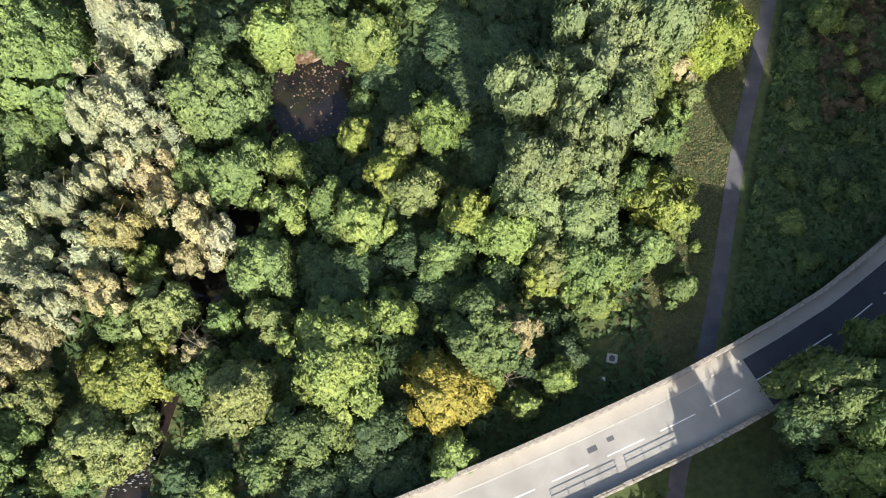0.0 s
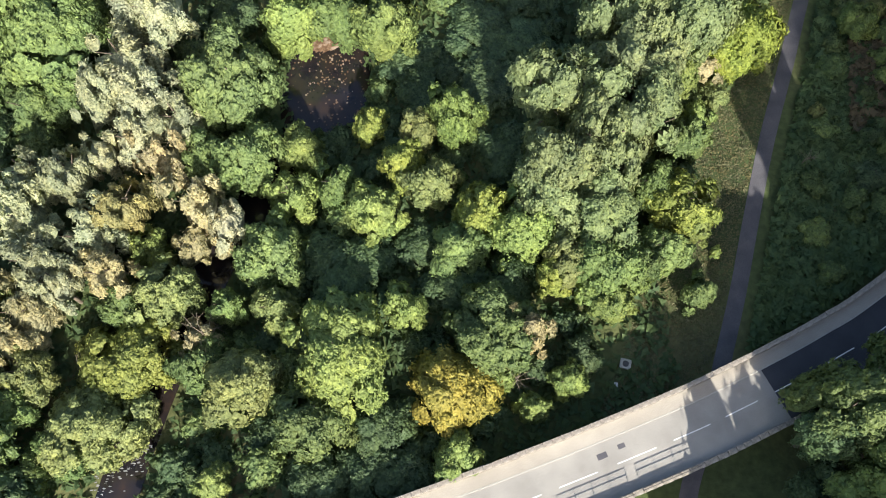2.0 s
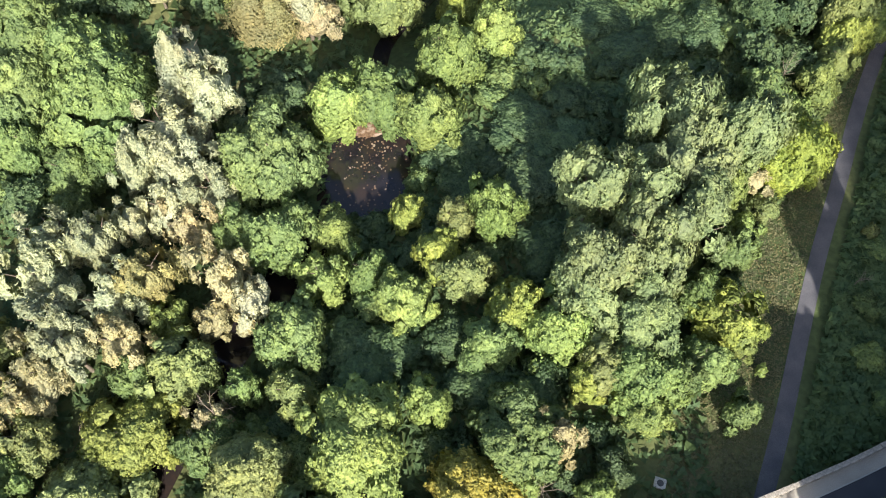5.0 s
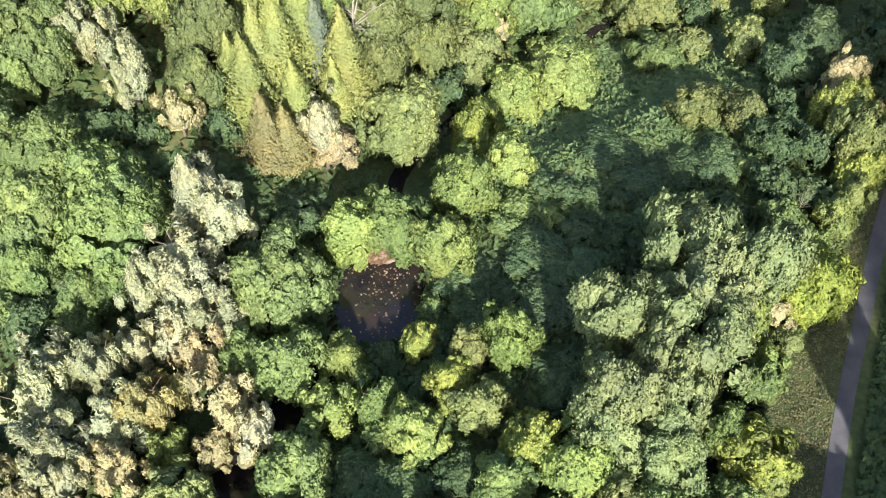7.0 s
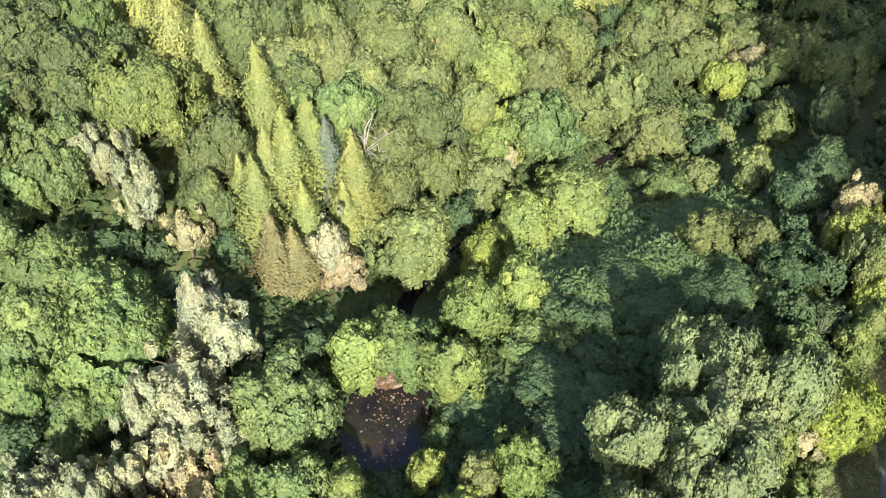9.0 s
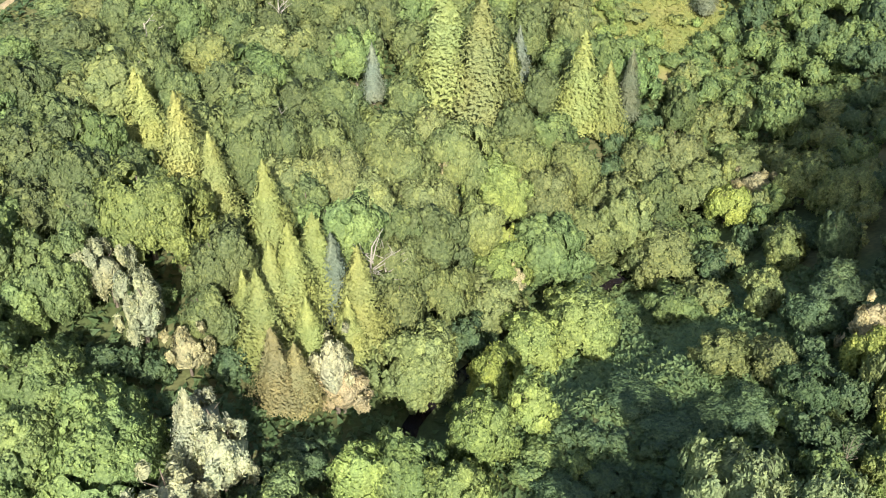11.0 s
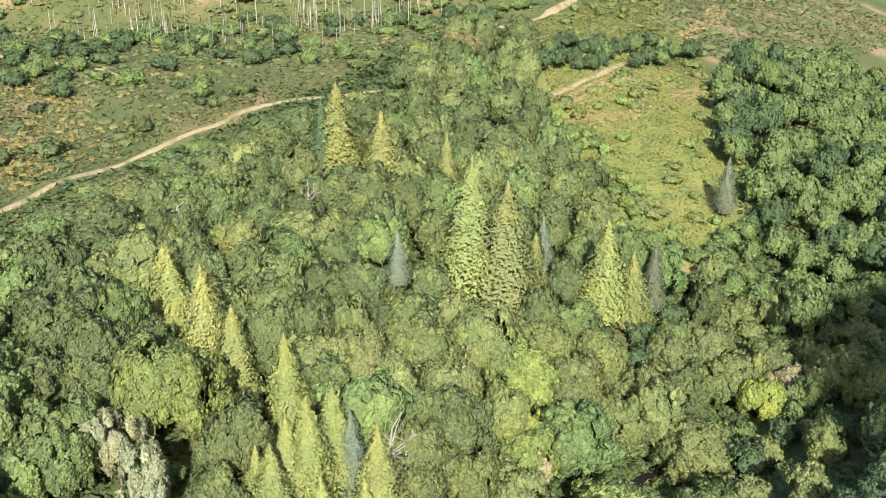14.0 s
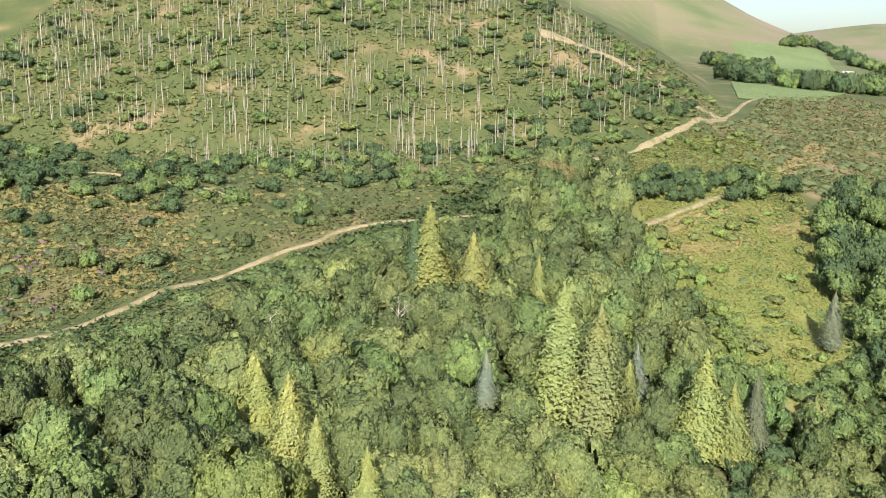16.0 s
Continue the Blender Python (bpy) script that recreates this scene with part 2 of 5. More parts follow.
def ground_at(x, y):
    """The height of the ground sheet at a spot."""
    i = min(max(bisect_left(LINES_X, x) - 1, 0), nx - 2)
    j = min(max(bisect_left(LINES_Y, y) - 1, 0), ny - 2)
    u, w = (x - LINES_X[i]) / (LINES_X[i + 1] - LINES_X[i]), (y - LINES_Y[j]) / (LINES_Y[j + 1] - LINES_Y[j])
    a, b = HEIGHTS[j], HEIGHTS[j + 1]
    return (a[i] * (1 - u) + a[i + 1] * u) * (1 - w) + (b[i] * (1 - u) + b[i + 1] * u) * w


def bisect_left(values, v):
    lo, hi = 0, len(values)
    while lo < hi:
        mid = (lo + hi) // 2
        if values[mid] < v:
            lo = mid + 1
        else:
            hi = mid
    return lo


tagged(ground, "rough green and brown ground of a wooded valley and hillside", "ground", kind="structure")


def part(name, bm, mat, parent=None, label=""):
    """One mesh object under a thing or a part."""
    me = bpy.data.meshes.new(name)
    bm.to_mesh(me)
    bm.free()
    me.materials.append(mat)
    ob = new(name, me)
    ob.parent = parent
    if label:
        ob["label"] = label
    return ob


def ribbon(line, left, right, lift, thick=0.0, follow=True):
    """Verts and faces of a strip along a line of (x, y) or (x, y, z); left and right are offsets in metres."""
    verts, faces = [], []
    pts = [Vector(p[:2]) for p in line]
    for i, p in enumerate(pts):
        a, b = pts[max(i - 1, 0)], pts[min(i + 1, len(pts) - 1)]
        d = (b - a).normalized()
        n = Vector((-d.y, d.x))
        for o in (left, right):
            q = p + n * o
            z = line[i][2] if len(line[i]) > 2 else ground_at(q.x, q.y)
            verts.append((q.x, q.y, z + lift))
    k = len(pts)
    for i in range(k - 1):
        faces.append((2 * i, 2 * i + 1, 2 * i + 3, 2 * i + 2))
    if thick:
        base = len(verts)
        verts += [(x, y, z - thick) for x, y, z in verts[:base]]
        for i in range(k - 1):
            faces.append((base + 2 * i, base + 2 * i + 2, base + 2 * i + 3, base + 2 * i + 1))
            faces.append((2 * i, 2 * i + 2, base + 2 * i + 2, base + 2 * i))
            faces.append((2 * i + 1, base + 2 * i + 1, base + 2 * i + 3, 2 * i + 3))
        faces.append((0, base, base + 1, 1))
        faces.append((2 * k - 2, 2 * k - 1, base + 2 * k - 1, base + 2 * k - 2))
    return verts, faces


def curve_points(ctrl, step=1.0):
    """A smooth line through the given points."""
    c = [Vector(p) for p in ctrl]
    out = []
    for i in range(len(c) - 1):
        p0, p1, p2, p3 = c[max(i - 1, 0)], c[i], c[i + 1], c[min(i + 2, len(c) - 1)]
        n = max(2, int((p2 - p1).length / step))
        for k in range(n):
            t = k / n
            out.append(0.5 * ((2 * p1) + (p2 - p0) * t + (2 * p0 - 5 * p1 + 4 * p2 - p3) * t * t + (3 * p1 - p0 - 3 * p2 + p3) * t ** 3))
    out.append(c[-1])
    return [tuple(v) for v in out]


# ---- road, bridge and path ----
DECK = 4.5
ROAD_LINE = curve_points([(-22, -1.5, DECK), (0, 4.6, DECK), (12.1, 8.2, DECK), (25.0, 12.4, DECK), (30.9, 14.6, DECK), (36.8, 17.0, DECK),
                          (42.6, 19.6, DECK), (48.3, 22.5, DECK), (60, 30, DECK), (76, 43, DECK + 0.5), (96, 62, DECK + 2)], 1.0)
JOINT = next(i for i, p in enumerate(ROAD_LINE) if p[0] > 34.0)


def strip(name, line, left, right, lift, mat, thick=0.0, parent=None, label=""):
    v, f = ribbon(line, left, right, lift, thick)
    ob = new(name, mesh_of(name, v, f, mat))
    ob.parent = parent
    if label:
        ob["label"] = label
    return ob


road = tagged(strip("road", ROAD_LINE[:JOINT + 1], 2.6, -3.1, 0, ASPHALT_OLD, 0.7), "worn pale grey asphalt road over a bridge", "road", kind="structure")
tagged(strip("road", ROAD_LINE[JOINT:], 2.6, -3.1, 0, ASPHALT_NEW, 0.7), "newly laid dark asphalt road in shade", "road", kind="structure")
for s in range(2, len(ROAD_LINE) - 6, 6):
    strip("centre_dash", ROAD_LINE[s + 1:s + 6], 0.06, -0.06, 0.005, PAINT, 0, road, "white painted dash")
for k, (at, off, w, h) in enumerate(((38, 1.3, 1.1, 0.6), (40, 1.5, 0.8, 0.5), (29, -0.6, 0.6, 0.5))):
    a, b = Vector(ROAD_LINE[at]), Vector(ROAD_LINE[at + 1])
    d = (b - a).normalized()
    n = Vector((-d.y, d.x, 0))
    c = a + n * off
    q = [c + d * w * i + n * h * j for i, j in ((-0.5, -0.5), (0.5, -0.5), (0.5, 0.5), (-0.5, 0.5))]
    ob = new("repair_patch", mesh_of("repair_patch", [(p.x, p.y, p.z + 0.004) for p in q], [(0, 1, 2, 3)], ASPHALT_PATH))
    ob.parent = road
pavement = tagged(strip("pavement", ROAD_LINE, 4.15, 2.74, 0.12, PAVING, 0.75), "sunlit cream asphalt pavement beside the road", "pavement", kind="structure")


def block(cx, cy, cz, lx, ly, lz, turn=0.0, slack=0.0, rng=random):
    """Verts and faces of one stone: a box with slightly uneven corners and chamfered top."""
    v = []
    for z, k in ((-0.5, 1.0), (0.34, 1.0), (0.5, 0.9)):
        for i, j in ((-0.5, -0.5), (0.5, -0.5), (0.5, 0.5), (-0.5, 0.5)):
            x, y = i * lx * k + rng.uniform(-slack, slack), j * ly * k + rng.uniform(-slack, slack)
            v.append((cx + x * math.cos(turn) - y * math.sin(turn), cy + x * math.sin(turn) + y * math.cos(turn), cz + z * lz))
    f = [(3, 2, 1, 0), (8, 9, 10, 11)]
    for r in (0, 4):
        f += [(r + i, r + (i + 1) % 4, r + 4 + (i + 1) % 4, r + 4 + i) for i in range(4)]
    return v, f


def row_of(name, line, off, lift, length, width, height, mat, parent, slack=0.01, every=1, jump=0.0):
    """Stones laid end to end beside the road line, each an object of its own."""
    rng = random.Random(len(line) * 7 + int(off * 10))
    variants = [mesh_of(name, *block(0, 0, 0, length - 0.025, width, height, 0, slack, rng), mat) for _ in range(5)]
    for i in range(0, len(line) - 1, every):
        a, b = Vector(line[i]), Vector(line[min(i + every, len(line) - 1)])
        d = (b - a).normalized()
        ob = new(name, rng.choice(variants))
        m = (a + b) / 2 + Vector((-d.y, d.x, 0)) * off
        ob.location = (m.x, m.y, m.z + lift + rng.uniform(-jump, jump))
        ob.rotation_euler = (0, 0, math.atan2(d.y, d.x) + rng.uniform(-0.01, 0.01))
        ob.scale = ((b - a).length / length, 1, 1)
        ob.parent = parent


row_of("kerbstone", ROAD_LINE, 2.67, 0.055, 1.0, 0.14, 0.16, CONCRETE, pavement, 0.006)


def retaining(name, off, width, top, label, gap):
    """A parapet wall beside the road that goes down to the ground, with an opening for the path below."""
    verts, faces = [], []
    for i in range(len(ROAD_LINE) - 1):
        a, b = Vector(ROAD_LINE[i]), Vector(ROAD_LINE[i + 1])
        d = (b - a).normalized()
        n = Vector((-d.y, d.x, 0))
        low = DECK - 0.9 if gap[0] < a.x < gap[1] else None
        base = len(verts)
        for p in (a, b):
            for o in (off - width / 2, off + width / 2):
                q = p + n * o
                verts.append((q.x, q.y, low if low is not None else min(ground_at(q.x, q.y) - 0.4, DECK - 1)))
                verts.append((q.x, q.y, q.z + top))
        A = base
        faces += [(A + 1, A + 5, A + 7, A + 3), (A, A + 1, A + 3, A + 2), (A + 4, A + 6, A + 7, A + 5), (A, A + 4, A + 5, A + 1), (A + 2, A + 3, A + 7, A + 6), (A, A + 2, A + 6, A + 4)]
    wall = tagged(new(name, mesh_of(name, verts, faces, STONE)), label, "wall", kind="structure")
    return wall


wall_north = retaining("wall_north", 4.38, 0.42, 0.95, "weathered stone parapet wall along the pavement", (27.5, 33.0))
row_of("coping_stone", ROAD_LINE, 4.38, 1.03, 1.0, 0.5, 0.16, STONE, wall_north, 0.025, 1, 0.02)
wall_south = retaining("wall_south", -3.35, 0.45, 0.55, "low stone parapet wall with grass on top", (24.0, 29.5))
row_of("coping_stone", ROAD_LINE, -3.35, 0.62, 1.0, 0.52, 0.14, STONE, wall_south, 0.03, 1, 0.02)


def railing(first, last):
    """An iron guard rail on the low parapet: posts, two rails and thin uprights."""
    thing = new("railing")
    a, b = Vector(ROAD_LINE[first]), Vector(ROAD_LINE[last])
    d = (b - a).normalized()
    n = Vector((-d.y, d.x, 0))
    a, b = a - n * 3.35 + Vector((0, 0, 0.69)), b - n * 3.35 + Vector((0, 0, 0.69))
    thing.location = a
    tagged(thing, "dark iron railing fixed on the low stone parapet", "railing")
    length, turn = (b - a).length, math.atan2(d.y, d.x)
    thing.rotation_euler = (0, 0, turn)

    def bar(name, x0, x1, z0, z1, t):
        v, f = block((x0 + x1) / 2, 0, (z0 + z1) / 2, x1 - x0, t, z1 - z0)
        ob = new(name, mesh_of(name, v, f, IRON))
        ob.parent = thing

    for z in (0.15, 0.62, 1.05):
        bar("rail", 0, length, z, z + 0.06, 0.06)
    k = int(length / 1.6)
    for i in range(k + 1):
        bar("post", i * length / k - 0.04, i * length / k + 0.04, 0, 1.15, 0.08)
    for i in range(int(length / 0.4)):
        bar("upright", 0.2 + i * 0.4, 0.23 + i * 0.4, 0.2, 1.08, 0.03)


railing(32, 39)
railing(40, 46)

PATH_LINE = curve_points([(19, -14, 0.1), (24.7, 5.2, 0.1), (28.0, 12.6, 0.1), (31.5, 21.0, 0.15), (34.7, 28.9, 0.15), (37.8, 37.4, 0.15), (41.8, 47.9, 0.2), (46.3, 58.3, 0.3), (50.2, 67.7, 0.4), (53.7, 75.4, 0.5), (62, 92, 0.7)], 1.5)
PATH_LINE = [(x, y, max(ground_at(x, y), ground_at(x + 0.9, y), ground_at(x - 0.9, y)) + 0.05) for x, y, z in PATH_LINE]
tagged(strip("footpath", PATH_LINE, 0.95, -0.95, 0.0, ASPHALT_PATH, 0.3), "narrow grey asphalt footpath through the valley", "path", kind="structure")


def inspection_chamber(x, y):
    thing = new("inspection_chamber")
    z = ground_at(x, y)
    thing.location, thing.rotation_euler = (x, y, z), (0, 0, -0.3)
    tagged(thing, "square concrete inspection chamber with round iron cover in grass", "manhole")
    v, f = block(0, 0, 0.1, 1.25, 1.15, 0.4)
    new("slab", mesh_of("slab", v, f, CONCRETE)).parent = thing
    bm = bmesh.new()
    bmesh.ops.create_cone(bm, cap_ends=True, segments=24, radius1=0.36, radius2=0.34, depth=0.06)
    bmesh.ops.translate(bm, verts=bm.verts, vec=(0, 0, 0.33))
    part("cover", bm, IRON, thing)


inspection_chamber(20.5, 21.1)


def litter(x, y):
    """A pale crumpled sheet lying in the grass."""
    rng = random.Random(3)
    v = [(x + i * 0.14 + rng.uniform(-.05, .05), y + j * 0.2 + rng.uniform(-.05, .05), ground_at(x, y) + 0.1 + rng.uniform(0, 0.15)) for j in range(4) for i in range(4)]
    f = [(j * 4 + i, j * 4 + i + 1, j * 4 + i + 5, j * 4 + i + 4) for j in range(3) for i in range(3)]
    ob = new("litter", mesh_of("litter", v, f, PAINT, True))
    ob.modifiers.new("thickness", "SOLIDIFY").thickness = 0.02
    tagged(ob, "crumpled white plastic litter lying in the grass", "litter")


litter(18.9, 18.5)

# ---- water ----
def pool_sheet(name, grow, z, mat, label, keep=lambda a: True):
    ring = []
    for i in range(48):
        a = 2 * math.pi * i / 48
        w = 1 + 0.06 * math.sin(3 * a + 1) + 0.05 * math.sin(5 * a)
        ring.append((-12.6 + 5.6 * grow * w * math.cos(a) + 0.12 * 8 * math.sin(a), 62.3 + 8.6 * grow * w * math.sin(a), z))
    ob = new(name, mesh_of(name, [(-12.6, 62.3, z)] + ring, [(0, i + 1, (i + 1) % 48 + 1) for i in range(48)], mat))
    return tagged(ob, label, "water", kind="structure")


pool_sheet("water", 1.25, -3.35, WATER, "still dark pool of the stream with floating scum")
lower = curve_points([(-52, -42, -5.5), (-45, -25, -5.45), (-36, 14, -4.65), (-26, 39, -4.2), (-16, 53.5, -3.7)], 2.0)
tagged(strip("water", lower, 2.4, -2.4, 0.2, WATER), "dark stream running between trees", "water", kind="structure")
upper = curve_points([(-11, 72, -3.9), (-12, 85, -6.5), (-4, 100, -9.0), (7, 115, -11.5), (22, 129, -12.5), (36, 149, -12.2)], 3.0)
tagged(strip("water", upper, 1.2, -1.2, 0.2, WATER), "dark stream in a deep shaded gully", "water", kind="structure")


def silt_bank():
    """A bare shoal of brown silt and stones at the head of the pool."""
    rng = random.Random(8)
    v, f = [], []
    n = 16
    for j in range(n):
        for i in range(n):
            u, w = i / (n - 1) * 2 - 1, j / (n - 1) * 2 - 1
            h = 0.35 * (1 - min(1, u * u * 0.9 + w * w * 0.9)) + rng.uniform(-0.05, 0.05)
            v.append((-12.6 + u * 3.0, 68.6 + w * 1.9 + u * 0.4, -3.46 + h * 1.2))
    f = [(j * n + i, j * n + i + 1, (j + 1) * n + i + 1, (j + 1) * n + i) for j in range(n - 1) for i in range(n - 1)]
    tagged(new("silt_bank", mesh_of("silt_bank", v, f, MUD, True)), "bare brown silt shoal at the head of the pool", "mud bank", kind="structure")


silt_bank()


def scum():
    """Floating leaves and scum on the pool."""
    rng = np.random.default_rng(12)
    v, f = [], []
    for _ in range(520):
        a, r = rng.uniform(0, 6.28), rng.uniform(0, 1) ** 0.6
        x, y = -12.6 + 5.4 * r * math.cos(a), 62.3 + 8.0 * r * math.sin(a)
        if rng.uniform() > 0.25 + 0.5 * smooth(y, 60, 68) + 0.4 * math.exp(-((x + 11.5) / 1.2) ** 2):
            continue
        s = rng.uniform(0.03, 0.20)
        k = len(v)
        for i in range(5):
            t = i * 1.2566 + rng.uniform(-.3, .3)
            v.append((x + s * math.cos(t) * rng.uniform(.6, 1.2), y + s * math.sin(t), -3.33 + rng.uniform(0, 0.01)))
        f.append(tuple(range(k, k + 5)))
    tagged(new("floating_leaves", mesh_of("floating_leaves", v, f, MUD)), "pale fallen leaves and scum floating on the pool", "leaves", kind="stuff")


scum()


def foam():
    """Broken white water where the stream runs over stones."""
    rng = np.random.default_rng(5)
    v, f = [], []
    for _ in range(110):
        t = rng.uniform(0, 1)
        x, y = -39.5 + 6.5 * t + rng.normal(0, 0.7), 10.5 + 6.0 * t + rng.normal(0, 0.9)
        s = rng.uniform(0.02, 0.085)
        k = len(v)
        for i in range(6):
            a = i * 1.047
            v.append((x + s * math.cos(a) * 2.6, y + s * math.sin(a), -4.42 + rng.uniform(0, 0.06)))
        f.append(tuple(range(k, k + 6)))
    tagged(new("white_water", mesh_of("white_water", v, f, FOAM)), "white foam of the stream running over stones", "foam", kind="stuff")


foam()

# ---- tracks on the hillside ----
TRACKS = []


def track(points, width, label):
    line = [(x, y) for x, y, _ in curve_points([(x, y, 0) for x, y in points], 2.5)]
    TRACKS.append((line[::3] + [line[-1]], width / 2 + 0.2))
    rng = random.Random(9)
    verts, faces = [], []
    pts = [Vector(p) for p in line]
    cols = 5
    for i, p in enumerate(pts):
        d = (pts[min(i + 1, len(pts) - 1)] - pts[max(i - 1, 0)]).normalized()
        n = Vector((-d.y, d.x))
        w = width * (1 + 0.3 * math.sin(i * 0.7) * math.sin(i * 0.23 + 1) + rng.uniform(-0.25, 0.25))
        for c in range(cols):
            q = p + n * w * (c / (cols - 1) - 0.5)
            verts.append((q.x, q.y, ground_at(q.x, q.y) + (0.4 if 0 < c < cols - 1 else -0.3)))
    for i in range(len(pts) - 1):
        for c in range(cols - 1):
            k = i * cols + c
            faces.append((k, k + 1, k + cols + 1, k + cols))
    tagged(new("track", mesh_of("track", verts, faces, DIRT, True)), label, "track", kind="structure")


track([(-150, 105), (-132, 125), (-118, 142), (-112, 151), (-107, 163), (-102, 178), (-93, 198), (-82, 219), (-74, 236), (-60, 248), (-44, 256)], 1.9, "dry sandy footpath along the edge of the wood")
track([(-12, 338), (5, 360), (15, 377), (28, 403), (45, 444), (60, 490), (80, 560), (120, 640)], 3.0, "dry sandy forest track on the hillside")
track([(-260, 290), (-218, 274), (-206, 275), (-189, 268), (-168, 264), (-138, 258), (-120, 250)], 2.0, "dry stony track across the open hillside")
track([(8, 269), (19, 287), (40, 319), (60, 340)], 2.6, "dry grassy track over the clearing")
track([(-40, 425), (-22, 432), (-5, 436), (12, 440), (30, 446), (42, 455), (52, 466)], 9.0, "bare stony strip below the crest of the hill")

# ---- trees ----
def unit(v):
    return v / (np.linalg.norm(v, axis=1, keepdims=True) + 1e-9)


def leaf_cards(points, normals, size, rng, stretch=1.35, jitter=0.6, soft=0.62):
    """Verts, faces and normals of small leaf clusters at points, facing roughly along normals."""
    n = len(points)
    out = unit(normals)
    nn = unit(normals + rng.normal(0, jitter, (n, 3)))
    u = unit(np.cross(nn, rng.normal(0, 1, (n, 3))))
    v = np.cross(nn, u)
    s = size * rng.uniform(0.6, 1.4, (n, 1))
    droop = nn * s * rng.uniform(0.0, 0.3, (n, 1))
    p = [points + v * s * stretch * 0.75, points - v * s * stretch * 0.45 + u * s * 0.62 - droop, points - v * s * stretch * 0.45 - u * s * 0.62 - droop]
    turned = np.cross(p[1] - p[0], p[2] - p[0])
    back = (turned * out).sum(1) < 0
    p[1], p[2] = np.where(back[:, None], p[2], p[1]), np.where(back[:, None], p[1], p[2])
    face = nn * np.where((nn * out).sum(1, keepdims=True) < 0, -1.0, 1.0)
    shade = unit(out * soft + face * (1 - soft))
    return np.stack(p, 1).reshape(-1, 3), np.arange(n * 3).reshape(n, 3), np.repeat(shade, 3, 0)


def icosphere(sub):
    bm = bmesh.new()
    bmesh.ops.create_icosphere(bm, subdivisions=sub, radius=1)
    v = np.array([q.co[:] for q in bm.verts])
    f = np.array([[q.index for q in g.verts] for g in bm.faces])
    bm.free()
    return v, f


BALL, LUMP = icosphere(1), icosphere(2)
NORMALS = {}


def arrays_mesh(name, pieces, mat):
    vs, fs, ns, k = [], [], [], 0
    for v, f, n in pieces:
        vs.append(v)
        fs.append(f + k)
        ns.append(n)
        k += len(v)
    v, f, n = np.concatenate(vs), np.concatenate(fs), np.concatenate(ns)
    me = bpy.data.meshes.new(name)
    me.vertices.add(len(v))
    me.vertices.foreach_set("co", v.astype(np.float32).ravel())
    me.loops.add(3 * len(f))
    me.loops.foreach_set("vertex_index", f.astype(np.int32).ravel())
    me.polygons.add(len(f))
    me.polygons.foreach_set("loop_start", np.arange(0, 3 * len(f), 3, dtype=np.int32))
    me.polygons.foreach_set("loop_total", np.full(len(f), 3, dtype=np.int32))
    me.materials.append(mat)
    me.update(calc_edges=True)
    me.attributes.new("custom_normal", "FLOAT_VECTOR", "POINT").data.foreach_set("vector", n.astype(np.float32).ravel())
    me.update()
    NORMALS[me.name] = n
    return me


def lump_pieces(centre, radius, outward, ball, rng, tall=1.0, blend=0.5, keep=-0.25):
    """Solid clumps of foliage: uneven little balls at the centres, without the sides turned into the crown."""
    pieces = []
    v0, f0 = ball
    for c, r, o in zip(centre, radius, outward):
        d = v0 @ ROUND[rng.integers(len(ROUND))].T
        v = d * (r * rng.uniform(0.72, 1.16, (len(d), 1))) * [1, 1, tall * 0.9]
        mid = d[f0].mean(1)
        f = f0[(mid * o).sum(1) > keep]
        used = np.unique(f)
        back = np.full(len(d), -1)
        back[used] = np.arange(len(used))
        pieces.append((v[used] + c, back[f], unit(d[used] * (1 - blend) + o * blend)))
    return pieces


def turned(a, b):
    c, s, e, g = math.cos(a), math.sin(a), math.cos(b), math.sin(b)
    return np.array([[c, -s, 0], [s, c, 0], [0, 0, 1]]) @ np.array([[1, 0, 0], [0, e, -g], [0, g, e]])


ROUND = [turned(1.7 * i, 0.9 * i) for i in range(12)]


